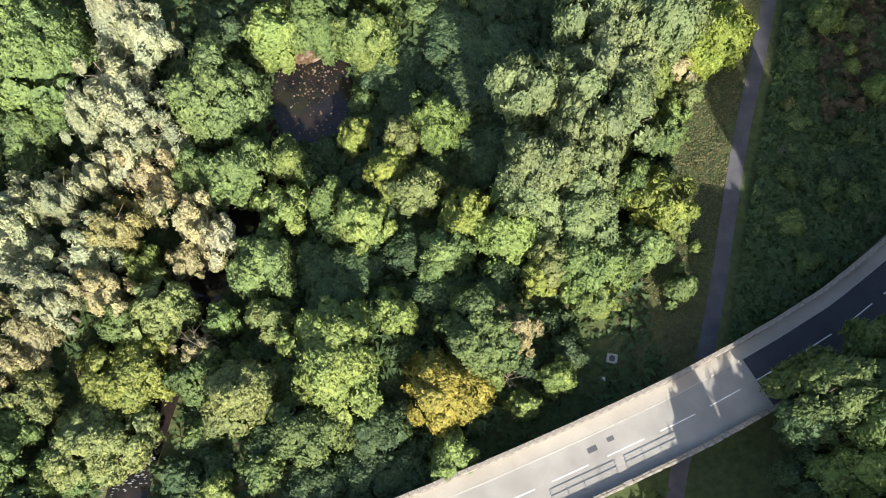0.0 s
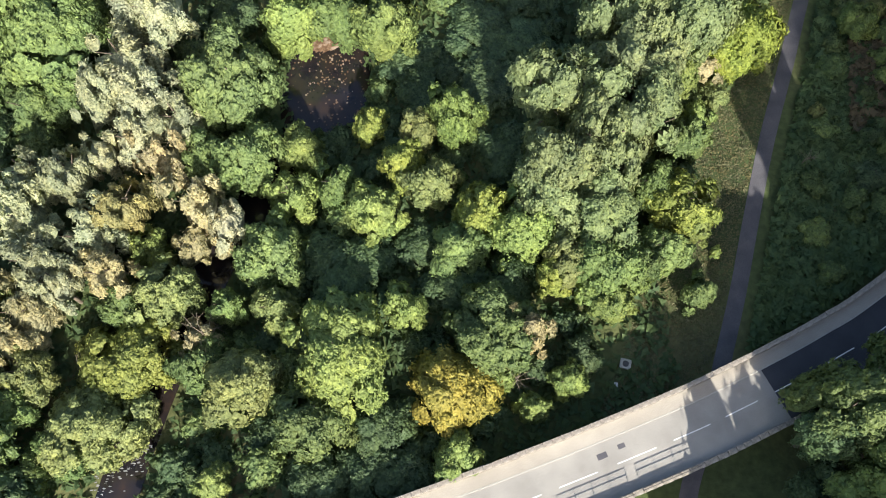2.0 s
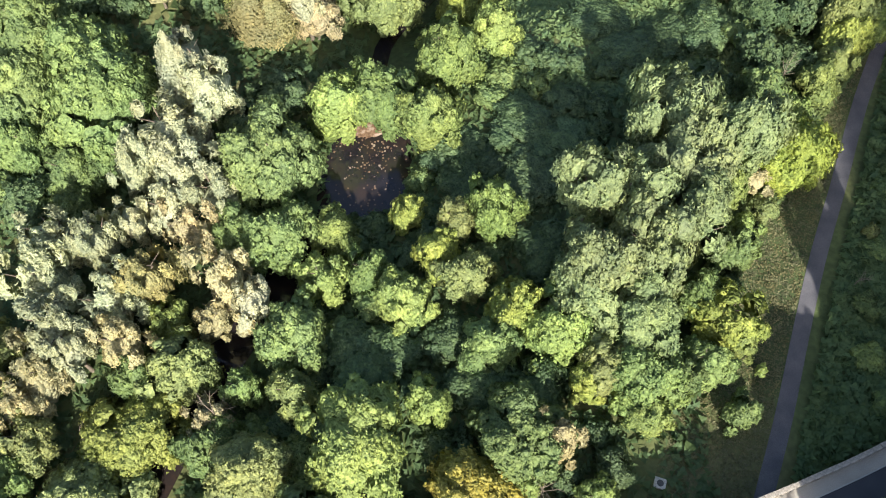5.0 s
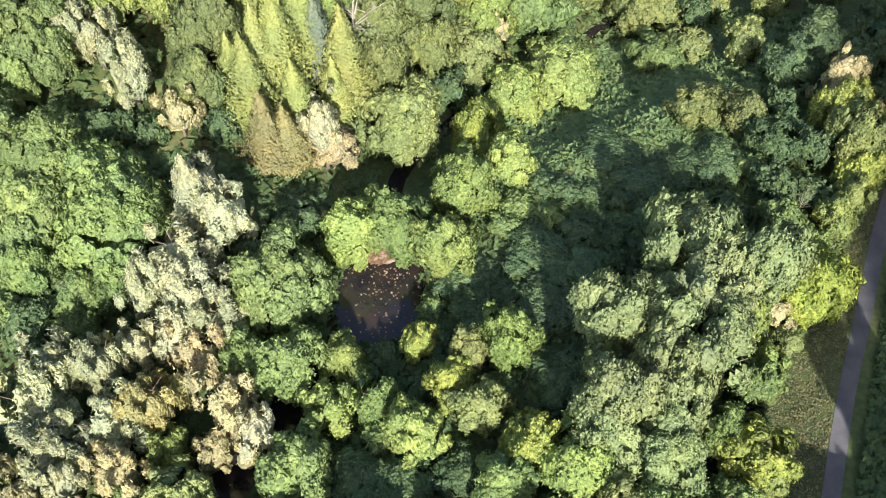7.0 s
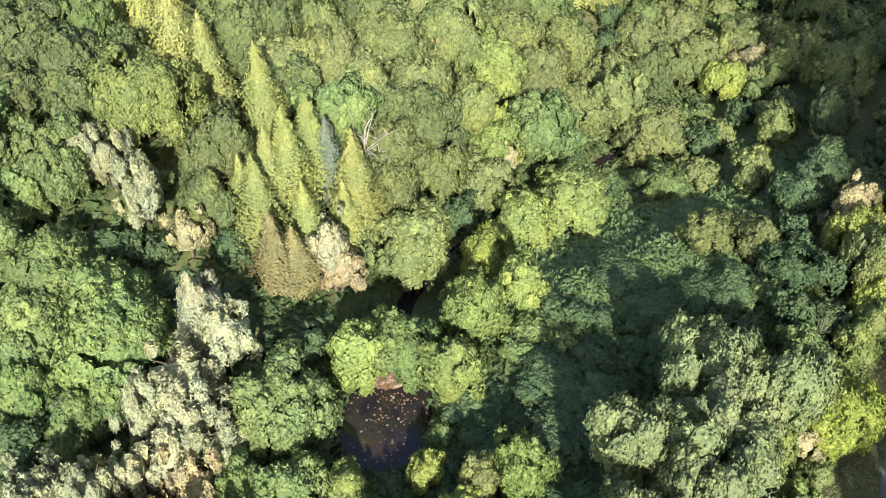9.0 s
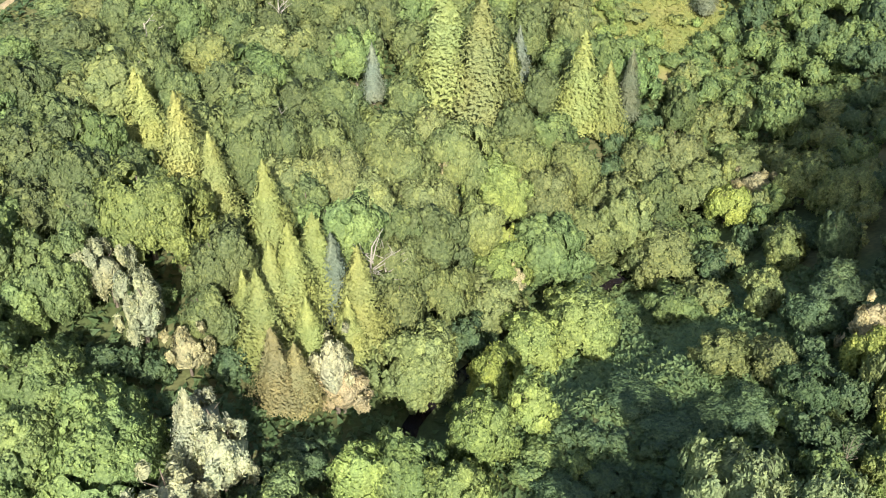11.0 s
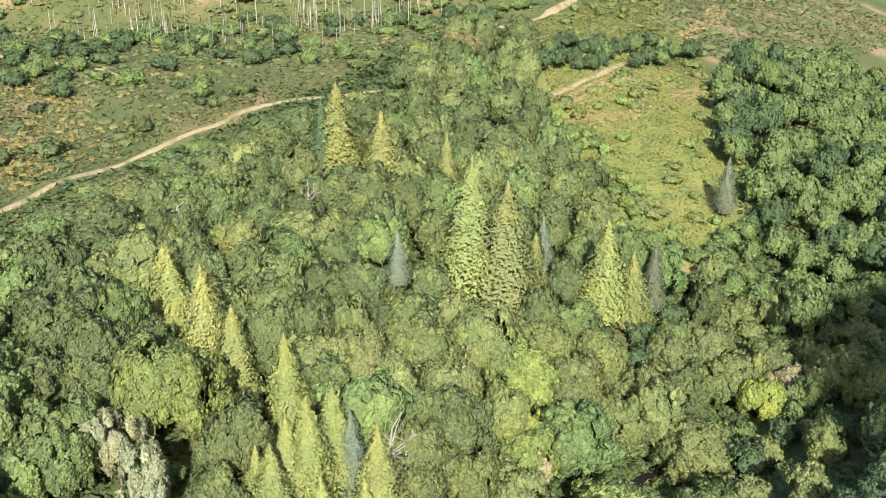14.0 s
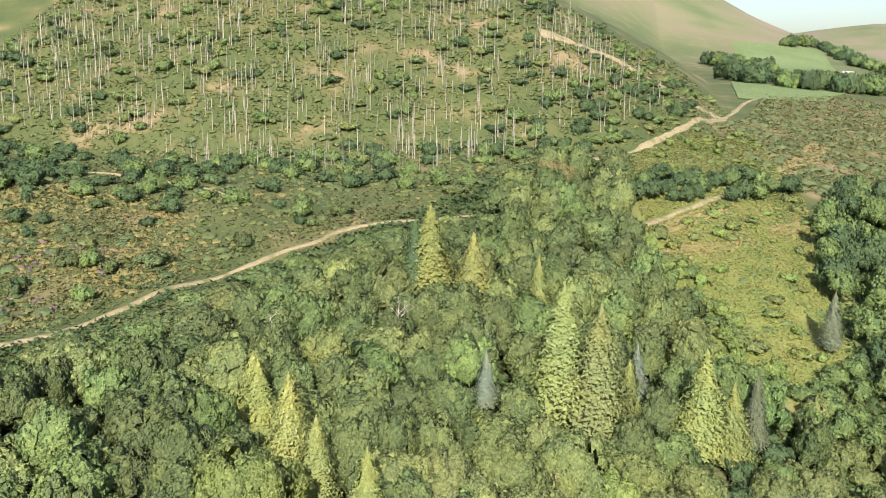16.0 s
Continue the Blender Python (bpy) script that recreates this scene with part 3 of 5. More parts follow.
def broadleaf_mesh(name, seed, leaves, size, lumps=18, sprays=70, squash=0.75, ragged=0.25, clump=(0.26, 0.40), tuft=(0.07, 0.14), tall=1.0, lift=0.2, stretch=1.35, ball=None):
    """A crown one metre in radius and about 1.3 high, its foot at the origin: an uneven dome of boughs, each a mass of smaller sprays covered with leaf clusters."""
    rng = np.random.default_rng(seed)
    ph, amp = rng.uniform(0, 6.28, 6), rng.uniform(0.5, 1.0, 3) * (0.08 + 0.14 * ragged)
    lean = rng.normal(0, 0.08, 2)

    def dome(d):
        a = np.arctan2(d[:, 1], d[:, 0])
        k = 1 + amp[0] * np.sin(2 * a + ph[0]) + amp[1] * np.sin(3 * a + ph[1]) + 0.7 * amp[2] * np.sin(5 * a + ph[2])
        k = k * (1 + 0.08 * np.sin(4 * d[:, 2] + ph[3] + a))
        flat = d * k[:, None] * 0.92
        flat[:, :2] += lean * (d[:, 2:3] + 0.3)
        return flat * [1, 1, squash] + [0, 0, 0.42]

    def over(count):
        i = np.arange(count)
        up = 1 - 1.42 * (i + 0.5) / count + rng.uniform(-0.06, 0.06, count)
        ring, turn = np.sqrt(np.maximum(0.0, 1 - up ** 2)), i * 2.399963 + rng.uniform(-0.35, 0.35, count)
        return unit(np.stack([ring * np.cos(turn), ring * np.sin(turn), up], 1))

    way = over(lumps)
    r = rng.uniform(*clump, lumps)
    centre = dome(way) - way * r[:, None] * 0.85 + way * rng.normal(0, 0.02 + 0.09 * ragged, (lumps, 1))
    core = (dome(BALL[0]) - [0, 0, 0.42]) * rng.uniform(0.66, 0.78, (len(BALL[0]), 1)) + [0, 0, 0.40]
    chance = r ** 2 / (r ** 2).sum()

    def on_boughs(count, spread_by=1.2):
        pick = rng.choice(lumps, count, p=chance)
        d = unit(rng.normal(0, 1, (count, 3)) + way[pick] * spread_by + [0, 0, 0.2])
        return pick, d, unit(d * 0.5 + way[pick] * 0.7 + [0, 0, lift])

    pick, d, out = on_boughs(sprays)
    small = rng.uniform(*tuft, sprays)
    sprig = centre[pick] + d * (r[pick] * 0.96)[:, None] * [1, 1, 0.9 * tall]
    pieces = [(core, BALL[1], unit(BALL[0]))] + lump_pieces(centre, r, way, ball or LUMP, rng, tall) + lump_pieces(sprig, small, out, BALL, rng, tall, 0.22, -0.1)
    pick, d, out = on_boughs(leaves)
    pts = centre[pick] + d * r[pick][:, None] * [1, 1, 0.9 * tall] * rng.uniform(0.92, 1.16 + ragged * 0.25, (leaves, 1))
    near = rng.integers(0, sprays, leaves // 2)
    puff = unit(rng.normal(0, 1, (leaves // 2, 3)) + unit(sprig - [0, 0, 0.3])[near])
    pts[:leaves // 2], out[:leaves // 2] = sprig[near] + puff * small[near][:, None] * rng.uniform(0.85, 1.45, (leaves // 2, 1)), unit(puff * 0.5 + unit(sprig - [0, 0, 0.3])[near] * 0.8 + [0, 0, lift])
    return arrays_mesh(name, pieces + [leaf_cards(pts, out, size, rng, stretch, 0.45, 0.45)], LEAF)


def conifer_mesh(name, seed, boughs, size, mat):
    """A tall dense crown one metre in radius at its foot and 4.5 high: overlapping drooping boughs all round a solid cone."""
    rng = np.random.default_rng(seed)
    rings, sides = 26, 18
    ph = rng.uniform(0, 6.28, 4)

    def skin(a, h):
        return ((1 - h) ** 0.82 * (0.84 + 0.13 * np.sin(3 * a + ph[0] + 5 * h) + 0.10 * np.sin(5 * a + ph[1] - 9 * h)) + 0.02) * np.minimum(1, 0.55 + 3.5 * h)

    h, a = np.meshgrid(np.linspace(0, 1, rings) ** 0.9, np.arange(sides) * 2 * math.pi / sides, indexing="ij")
    rad = skin(a, h) * rng.uniform(0.70, 1.05, h.shape) * 0.80
    z = 0.1 + 4.4 * h + rng.uniform(-0.05, 0.05, h.shape) * (1 - h)
    v = np.stack([rad * np.cos(a), rad * np.sin(a), z], -1).reshape(-1, 3)
    n = unit(np.stack([np.cos(a), np.sin(a), np.full(a.shape, 0.32)], -1).reshape(-1, 3))
    f = []
    for i in range(rings - 1):
        for j in range(sides):
            p, q = i * sides + j, i * sides + (j + 1) % sides
            f += [(p, q, q + sides), (p, q + sides, p + sides)]
    up = 1 - np.sqrt(rng.uniform(0.0005, 1, boughs))
    turn = rng.uniform(0, 6.28, boughs)
    tier = 0.5 + 0.5 * np.sin(up * 88 + 2.5 * np.sin(9 * up + ph[1]) + 2.2 * np.sin(2 * turn + ph[2]) + 1.5 * np.sin(3 * turn + ph[3]))
    out = skin(turn, up) * (0.80 + 0.34 * tier) * rng.uniform(0.85, 1.25, boughs)
    pts, nor = [], []
    for t, drop in ((0.82, 0.0), (1.0, -0.05), (1.18, -0.15)):
        side = rng.normal(0, 0.03, boughs)
        pts.append(np.stack([np.cos(turn) * out * t - np.sin(turn) * side, np.sin(turn) * out * t + np.cos(turn) * side, 0.16 + 4.38 * up + drop], 1))
        nor.append(np.stack([np.cos(turn), np.sin(turn), np.full(boughs, 0.55)], 1))
    pts, nor = np.concatenate(pts), np.concatenate(nor)
    return arrays_mesh(name, [(v, np.array(f), n), leaf_cards(pts, nor, size, rng, 1.8, 0.28, 0.7)], mat)


def trunk_mesh(name, seed, limbs=5, spread_out=0.55, top=1.0):
    """A tapered, slightly bent stem with limbs, one metre high."""
    rng = random.Random(seed)
    verts, faces = [], []

    def tube(path, radii, sides=6):
        base = len(verts)
        for p, r in zip(path, radii):
            for s in range(sides):
                a = 2 * math.pi * s / sides
                verts.append((p[0] + r * math.cos(a), p[1] + r * math.sin(a), p[2]))
        for i in range(len(path) - 1):
            for s in range(sides):
                q = base + i * sides
                faces.append((q + s, q + (s + 1) % sides, q + sides + (s + 1) % sides, q + sides + s))
        faces.append(tuple(base + (len(path) - 1) * sides + s for s in range(sides)))

    bend = [(rng.uniform(-0.02, 0.02) * i, rng.uniform(-0.02, 0.02) * i, top * i / 5) for i in range(6)]
    tube(bend, [0.034, 0.027, 0.023, 0.018, 0.012, 0.005], 6)
    for i in range(limbs):
        h = 0.35 + 0.5 * i / limbs
        a = i * 2.4 + rng.uniform(-0.4, 0.4)
        r = spread_out * rng.uniform(0.25, 0.5)
        start = bend[min(4, int(h * 5))]
        path = [(start[0] + math.cos(a) * r * t, start[1] + math.sin(a) * r * t, h * top + 0.22 * t) for t in (0, 0.4, 0.75, 1)]
        tube(path, [0.012, 0.009, 0.006, 0.003], 4)
    return mesh_of(name, verts, faces, BARK, True)


BROAD = [broadleaf_mesh("crown", 10 + i, 3000, 0.046, 15 + 3 * (i % 3), 80, 0.72 + 0.08 * (i % 3), 0.15 + 0.15 * (i % 4)) for i in range(8)]
BIG = [broadleaf_mesh("crown", 210 + i, 5200, 0.036, 28 + 4 * i, 170, 0.72, 0.3 + 0.1 * i, (0.19, 0.30), (0.06, 0.115)) for i in range(4)]
OPEN = [broadleaf_mesh("crown", 30 + i, 2300, 0.048, 14, 60, 0.85, 0.9, (0.12, 0.24), (0.05, 0.10)) for i in range(3)]
SMALL = [broadleaf_mesh("crown", 50 + i, 260, 0.11, 7, 24, 0.7, 0.4, (0.32, 0.45), (0.12, 0.2), ball=BALL) for i in range(5)]
MASS = [broadleaf_mesh("crown", 170 + i, 500, 0.080, 10 + i % 3, 40, 0.76, 0.3, (0.30, 0.44), (0.09, 0.18), ball=BALL) for i in range(6)]
FAR = [broadleaf_mesh("crown", 130 + i, 1700, 0.048, 16 + 3 * (i % 3), 110, 0.82, 0.15 + 0.12 * (i % 3), (0.25, 0.38), (0.08, 0.15)) for i in range(7)]
FIR = [conifer_mesh("crown", 70 + i, 1900, 0.060, NEEDLE) for i in range(4)]
PINE = [broadleaf_mesh("crown", 90 + i, 3000, 0.038, 16, 70, 1.05, 1.0, (0.13, 0.25), (0.05, 0.11), 1.7, 0.8, 2.6) for i in range(5)]
TRUNK = [trunk_mesh("trunk", 5 + i) for i in range(3)]
STEM = [trunk_mesh("trunk", 15, 0)]
TREES = []
RNG = random.Random(4)


def tint(base, amount=0.18):
    k = RNG.uniform(1 - amount, 1 + amount)
    return tuple(c * k * RNG.uniform(0.97, 1.03) for c in base)


def tree(x, y, top, r, colour, meshes=BROAD, trunks=TRUNK, label="full-leaved green broadleaf tree in the wood", category="tree", group="woodland trees",
         name="tree", crown_foot=0.30, foot=None):
    """One tree: its foot on the ground, the height of its top above the ground, its crown's radius and its colour."""
    z = ground_at(x, y) if foot is None else foot
    ob = new(name)
    ob.empty_display_size = 0.5
    ob.location = (x, y, z - 0.05)
    tagged(ob, label, category, group)
    trunk = new("trunk", RNG.choice(trunks))
    trunk.parent, trunk.scale = ob, (top * 0.8, top * 0.8, top * 0.82)
    me = RNG.choice(meshes)
    crown = new("crown", me)
    crown.parent = ob
    high = max(v.co.z for v in me.vertices) if me.name not in HIGH else HIGH[me.name]
    HIGH[me.name] = high
    foot_z = top * crown_foot if trunks is STEM else max(top * crown_foot, top - 2.5 * r)
    crown.location = (0, 0, foot_z)
    crown.scale = (r * RNG.uniform(0.94, 1.12), r * RNG.uniform(0.86, 1.02), (top - foot_z) / high)
    crown.rotation_euler = (RNG.uniform(-0.09, 0.09), RNG.uniform(-0.09, 0.09), RNG.uniform(0, 6.28)) if trunks is not STEM else (0, 0, RNG.uniform(0, 6.28))
    crown.color = (*tint(colour), 1)
    TREES.append((x, y, r))
    return ob


HIGH = {}
# DARK: dark green foliage, and shade put into low shrubs between crowns
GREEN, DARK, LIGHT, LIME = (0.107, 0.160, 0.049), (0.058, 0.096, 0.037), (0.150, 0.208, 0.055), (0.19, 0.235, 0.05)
PALE, LIMEO, YELLOW2 = (0.262, 0.248, 0.114), (0.145, 0.185, 0.05), (0.19, 0.25, 0.045)
# WOOD is a green brightened to carry the sunlit slope's glare
MID, WOOD, OAK = (0.086, 0.119, 0.040), (0.132, 0.167, 0.054), (0.150, 0.200, 0.078)
FIRY, FIRG, FIRP, FIRD = (0.184, 0.210, 0.056), (0.178, 0.215, 0.058), (0.168, 0.205, 0.062), (0.115, 0.140, 0.070)
OLIVE, SILVER, RUST, YELLOW, BLUE = (0.135, 0.170, 0.055), (0.250, 0.276, 0.142), (0.172, 0.166, 0.062), (0.200, 0.190, 0.036), (0.120, 0.155, 0.090)


def described(colour):
    for c, word in ((DARK, "dark green"), (LIGHT, "fresh green"), (LIME, "lime green"), (LIMEO, "yellow-green"), (YELLOW, "golden yellow"), (YELLOW2, "bright yellow-green"),
                    (OLIVE, "olive green"), (SILVER, "silvery grey-green"), (RUST, "rusty brown"), (PALE, "pale withered"), (BLUE, "blue-green"), (FIRY, "yellow-green"),
                    (FIRP, "pale green"), (OAK, "grey-green"), (FIRD, "dull grey-green")):
        if colour == c:
            return word
    return "green"


def broadleaf(x, y, top, r, colour):
    """A full-crowned broadleaf tree, or a shrub where it is low."""
    if top < 5.5:
        tree(x, y, top, r, colour, BROAD, label=f"{described(colour)} bushy shrub growing in the undergrowth", category="shrub", group="shrubs", name="shrub", crown_foot=0.05)
    else:
        tree(x, y, top, r, colour, BIG if r > 5.2 else BROAD, label=f"{described(colour)} broadleaf tree with a rounded full crown", crown_foot=0.12)


def wood_tree(x, y, top, r, colour):
    """A broadleaf tree of the hillside wood."""
    tree(x, y, top, r, colour, FAR, label=f"{described(colour)} broadleaf tree of the dense hillside wood", crown_foot=0.20)


def pine(x, y, top, r, colour):
    tree(x, y, top, r, colour, PINE, label=f"{described(colour)} willow-like tree with a ragged open crown", crown_foot=0.15)


def thin(x, y, top, r, colour):
    tree(x, y, top, r, colour, OPEN, label=f"{described(colour)} tree with thin sparse leaves and bare twigs", crown_foot=0.2)


def conifer(x, y, top, r, colour):
    tree(x, y, top, r, colour, FIR, STEM, f"{described(colour)} conifer with a tall pointed crown", "conifer", "conifers", "conifer_tree", 0.08)



JOINED = {}


def joined_tree(x, y, top, r, colour):
    """A tree among many that cannot be told apart: its crown goes into the mass of its colour."""
    me = RNG.choice(MASS)
    v = np.empty(3 * len(me.vertices), np.float32)
    me.vertices.foreach_get("co", v)
    f = np.empty(3 * len(me.polygons), np.int32)
    me.polygons.foreach_get("vertices", f)
    v, a = v.reshape(-1, 3).astype(float), RNG.uniform(0, 6.28)
    high = v[:, 2].max()
    c, s = math.cos(a), math.sin(a)
    foot = max(top * (0.22 if top > 6.6 else 0.03), top - 2 * r if y > 60 else 0)
    w = np.stack([(v[:, 0] * c - v[:, 1] * s) * r + x, (v[:, 0] * s + v[:, 1] * c) * r + y, v[:, 2] * (top - foot) / high + foot + ground_at(x, y)], 1)
    q = NORMALS[me.name]
    q = np.stack([q[:, 0] * c - q[:, 1] * s, q[:, 0] * s + q[:, 1] * c, q[:, 2]], 1)
    JOINED.setdefault(colour, []).append((w, f.reshape(-1, 3), q))
    TREES.append((x, y, r))



def bare_tree(x, y, h, pale=True):
    """A dead standing tree: a stem and forking leafless boughs."""
    rng = random.Random(int(x * 10 + y))
    thing = new("dead_tree")
    thing.location = (x, y, ground_at(x, y) - 0.05)
    tagged(thing, "bleached dead tree with bare forking boughs" if pale else "brown leafless bush with thin bare twigs", "dead tree", "dead trees")
    mat = DEADWOOD if pale else BARK

    def limb(name, a, b, r0, r1):
        bm = bmesh.new()
        mid = (a + b) / 2 + Vector((rng.uniform(-1, 1), rng.uniform(-1, 1), rng.uniform(0, 1))) * (b - a).length * 0.08
        rings = []
        for p, r in ((a, r0), (mid, (r0 + r1) / 2), (b, r1)):
            rings.append([bm.verts.new((p.x + r * math.cos(k * 1.2566), p.y + r * math.sin(k * 1.2566), p.z + 0.3 * r * math.sin(k))) for k in range(5)])
        for u, w in zip(rings, rings[1:]):
            for k in range(5):
                bm.faces.new((u[k], u[(k + 1) % 5], w[(k + 1) % 5], w[k]))
        bm.faces.new(rings[-1])
        part(name, bm, mat, thing)

    top = Vector((rng.uniform(-0.4, 0.4), rng.uniform(-0.4, 0.4), h * 0.8))
    limb("trunk", Vector((0, 0, 0)), top, 0.02 * h, 0.008 * h)
    for i in range(12):
        t = rng.uniform(0.35, 1.0)
        a = top * t
        g = i * 2.4
        out = h * rng.uniform(0.22, 0.42) * (1.15 - 0.5 * t)
        b = a + Vector((math.cos(g) * out, math.sin(g) * out, h * rng.uniform(0.1, 0.28)))
        limb("bough", a, b, 0.007 * h, 0.002 * h)
        for k in range(2):
            c = a.lerp(b, rng.uniform(0.5, 0.8))
            limb("twig", c, c + Vector((rng.uniform(-1, 1), rng.uniform(-1, 1), rng.uniform(0.1, 1))) * out * 0.45, 0.003 * h, 0.001 * h)


# ---- trees that can be told apart ----
broadleaf(-44.5, 65.2, 13, 7.4, GREEN)
broadleaf(-47.6, 70.3, 12, 5.2, GREEN)
pine(-35.8, 60.0, 14, 4.6, SILVER)
pine(-31.6, 65.7, 13, 3.9, SILVER)
pine(-33.2, 55.5, 14, 3.8, SILVER)
pine(-39.0, 56.3, 12, 3.3, SILVER)
pine(-29.3, 52.6, 13, 3.8, SILVER)
pine(-34.7, 50.5, 12, 3.3, SILVER)
pine(-37.8, 48.7, 11, 2.6, SILVER)
pine(-46.1, 46.1, 13, 4.1, SILVER)
pine(-41.5, 46.3, 12, 3.2, SILVER)
pine(-47.1, 40.6, 13, 3.9, SILVER)
pine(-31.5, 47.9, 12, 3.4, PALE)
pine(-35.4, 42.7, 12, 3.7, RUST)
pine(-27.3, 42.4, 13, 4.0, PALE)
pine(-23.8, 40.0, 11, 2.8, SILVER)
pine(-43.9, 35.5, 13, 4.3, SILVER)
pine(-39.4, 38.4, 12, 3.7, SILVER)
pine(-37.1, 34.5, 11, 3.2, PALE)
pine(-45.1, 30.1, 11, 3.6, PALE)
pine(-42.0, 33.2, 11, 2.8, SILVER)
broadleaf(-24.1, 58.3, 13, 6.6, GREEN)
pine(-34.1, 69.1, 13, 3.6, SILVER)
broadleaf(-24.2, 70.0, 5.0, 3.9, DARK)
broadleaf(-16.4, 68.5, 12, 4.3, LIGHT)
broadleaf(-10.6, 70.2, 12, 5.0, GREEN)
broadleaf(-4.2, 65.8, 10, 4.1, LIGHT)
broadleaf(-22.1, 49.3, 11, 4.6, GREEN)
broadleaf(-26.6, 49.4, 10, 3.0, GREEN)
broadleaf(-15.8, 51.0, 8, 3.1, LIGHT)
broadleaf(-16.7, 43.9, 8, 3.3, LIGHT)
broadleaf(-11.3, 44.4, 8, 2.8, GREEN)
broadleaf(-6.7, 39.5, 8, 3.3, LIGHT)
broadleaf(-6.6, 53.0, 6, 2.5, LIME)
broadleaf(3.1, 51.9, 9, 3.9, LIGHT)
broadleaf(-2.8, 46.3, 8, 2.8, LIME)
broadleaf(0.0, 43.4, 8, 3.3, OLIVE)
broadleaf(-0.7, 50.2, 8, 2.5, OLIVE)
broadleaf(-19.3, 36.3, 10, 4.7, GREEN)
broadleaf(-18.5, 29.5, 8, 2.8, OLIVE)
broadleaf(-30.9, 32.3, 10, 4.4, OLIVE)
broadleaf(-33.4, 38.7, 7, 2.2, LIGHT)
broadleaf(-36.3, 32.0, 8, 3.1, GREEN)
broadleaf(-24.2, 30.9, 7, 2.6, GREEN)
thin(-28.2, 38.3, 9, 2.9, PALE)
thin(-26.9, 27.2, 8, 3.0, PALE)
broadleaf(-27.0, 24.3, 8, 3.2, GREEN)
broadleaf(-21.5, 21.2, 9, 4.3, OLIVE)
broadleaf(-35.6, 25.2, 8, 5.3, LIME)
broadleaf(-38.2, 18.2, 9, 5.4, OLIVE)
broadleaf(-45.7, 24.1, 8, 3.3, OLIVE)
broadleaf(-47.1, 20.8, 8, 3.1, GREEN)
broadleaf(-41.6, 15.5, 8, 3.2, GREEN)
broadleaf(-44.9, 13.4, 7, 2.4, GREEN)
broadleaf(-10.7, 22.7, 11, 6.3, LIGHT)
broadleaf(-3.6, 28.2, 8, 2.5, LIGHT)
broadleaf(-13.7, 16.3, 9, 4.3, GREEN)
broadleaf(-7.3, 16.1, 5.0, 3.6, DARK)
broadleaf(0.9, 19.2, 9, 4.8, YELLOW)
broadleaf(5.7, 24.1, 10, 5.5, GREEN)
thin(9.7, 24.2, 9, 2.7, PALE)
broadleaf(0.9, 11.1, 8, 3.0, LIGHT)
broadleaf(13.4, 18.9, 6, 2.2, LIGHT)
broadleaf(9.1, 16.5, 5, 1.9, LIGHT)
broadleaf(6.3, 19.9, 6, 1.8, LIGHT)
broadleaf(5.9, 38.8, 9, 3.1, LIME)
broadleaf(3.1, 34.6, 9, 3.5, GREEN)
broadleaf(9.8, 36.1, 10, 4.3, LIGHT)
broadleaf(13.9, 40.4, 12, 5.5, OAK)
broadleaf(19.0, 37.5, 12, 5.6, OAK)
broadleaf(19.7, 44.0, 17, 5.6, OAK)
broadleaf(14.6, 42.5, 17, 4.6, OAK)
broadleaf(13.8, 50.9, 17, 4.1, OAK)
broadleaf(18.4, 50.1, 17, 4.8, OAK)
broadleaf(23.2, 55.0, 17, 5.8, OAK)
broadleaf(27.9, 58.5, 17, 5.9, OAK)
broadleaf(23.6, 61.4, 17, 5.2, OAK)
broadleaf(32.2, 59.5, 17, 4.6, OAK)
broadleaf(25.0, 47.9, 17, 3.7, OAK)
broadleaf(39.9, 60.2, 9, 4.8, YELLOW2)
broadleaf(37.3, 58.6, 7, 3.1, YELLOW2)
broadleaf(30.8, 46.4, 8, 2.7, GREEN)
broadleaf(28.5, 38.1, 9, 3.7, LIME)
broadleaf(29.6, 35.3, 6, 1.9, LIGHT)
broadleaf(25.5, 40.7, 9, 2.9, GREEN)
broadleaf(19.2, 31.8, 10, 4.3, GREEN)
broadleaf(15.1, 31.9, 9, 2.9, OLIVE)
broadleaf(13.1, 30.6, 7, 2.2, LIME)
broadleaf(22.0, 31.3, 8, 2.6, GREEN)
broadleaf(19.4, 27.2, 6, 2.4, LIGHT)
broadleaf(17.0, 28.8, 6, 1.8, LIGHT)
broadleaf(29.4, 28.3, 5, 2.0, GREEN)
broadleaf(32.3, 33.2, 2.5, 0.7, LIGHT)
broadleaf(30.4, 55.3, 8, 3.2, LIGHT)
thin(34.3, 57.3, 6, 3.1, PALE)
# Shade of the gaps is put into these low shrubs' dark colour
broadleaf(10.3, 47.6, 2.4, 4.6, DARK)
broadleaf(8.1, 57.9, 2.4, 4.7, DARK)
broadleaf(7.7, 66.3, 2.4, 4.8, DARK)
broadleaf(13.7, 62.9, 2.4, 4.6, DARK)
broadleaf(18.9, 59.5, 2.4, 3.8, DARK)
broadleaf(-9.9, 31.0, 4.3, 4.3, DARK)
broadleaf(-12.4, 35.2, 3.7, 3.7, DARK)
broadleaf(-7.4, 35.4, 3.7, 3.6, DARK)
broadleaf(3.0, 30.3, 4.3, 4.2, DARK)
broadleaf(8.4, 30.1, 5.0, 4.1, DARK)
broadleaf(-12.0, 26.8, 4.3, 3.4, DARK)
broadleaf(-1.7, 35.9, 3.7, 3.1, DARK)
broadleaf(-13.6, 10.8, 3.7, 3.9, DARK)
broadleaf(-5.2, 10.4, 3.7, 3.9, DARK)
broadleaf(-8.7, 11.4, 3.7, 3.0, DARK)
broadleaf(40.6, 13.4, 19, 5.9, GREEN)
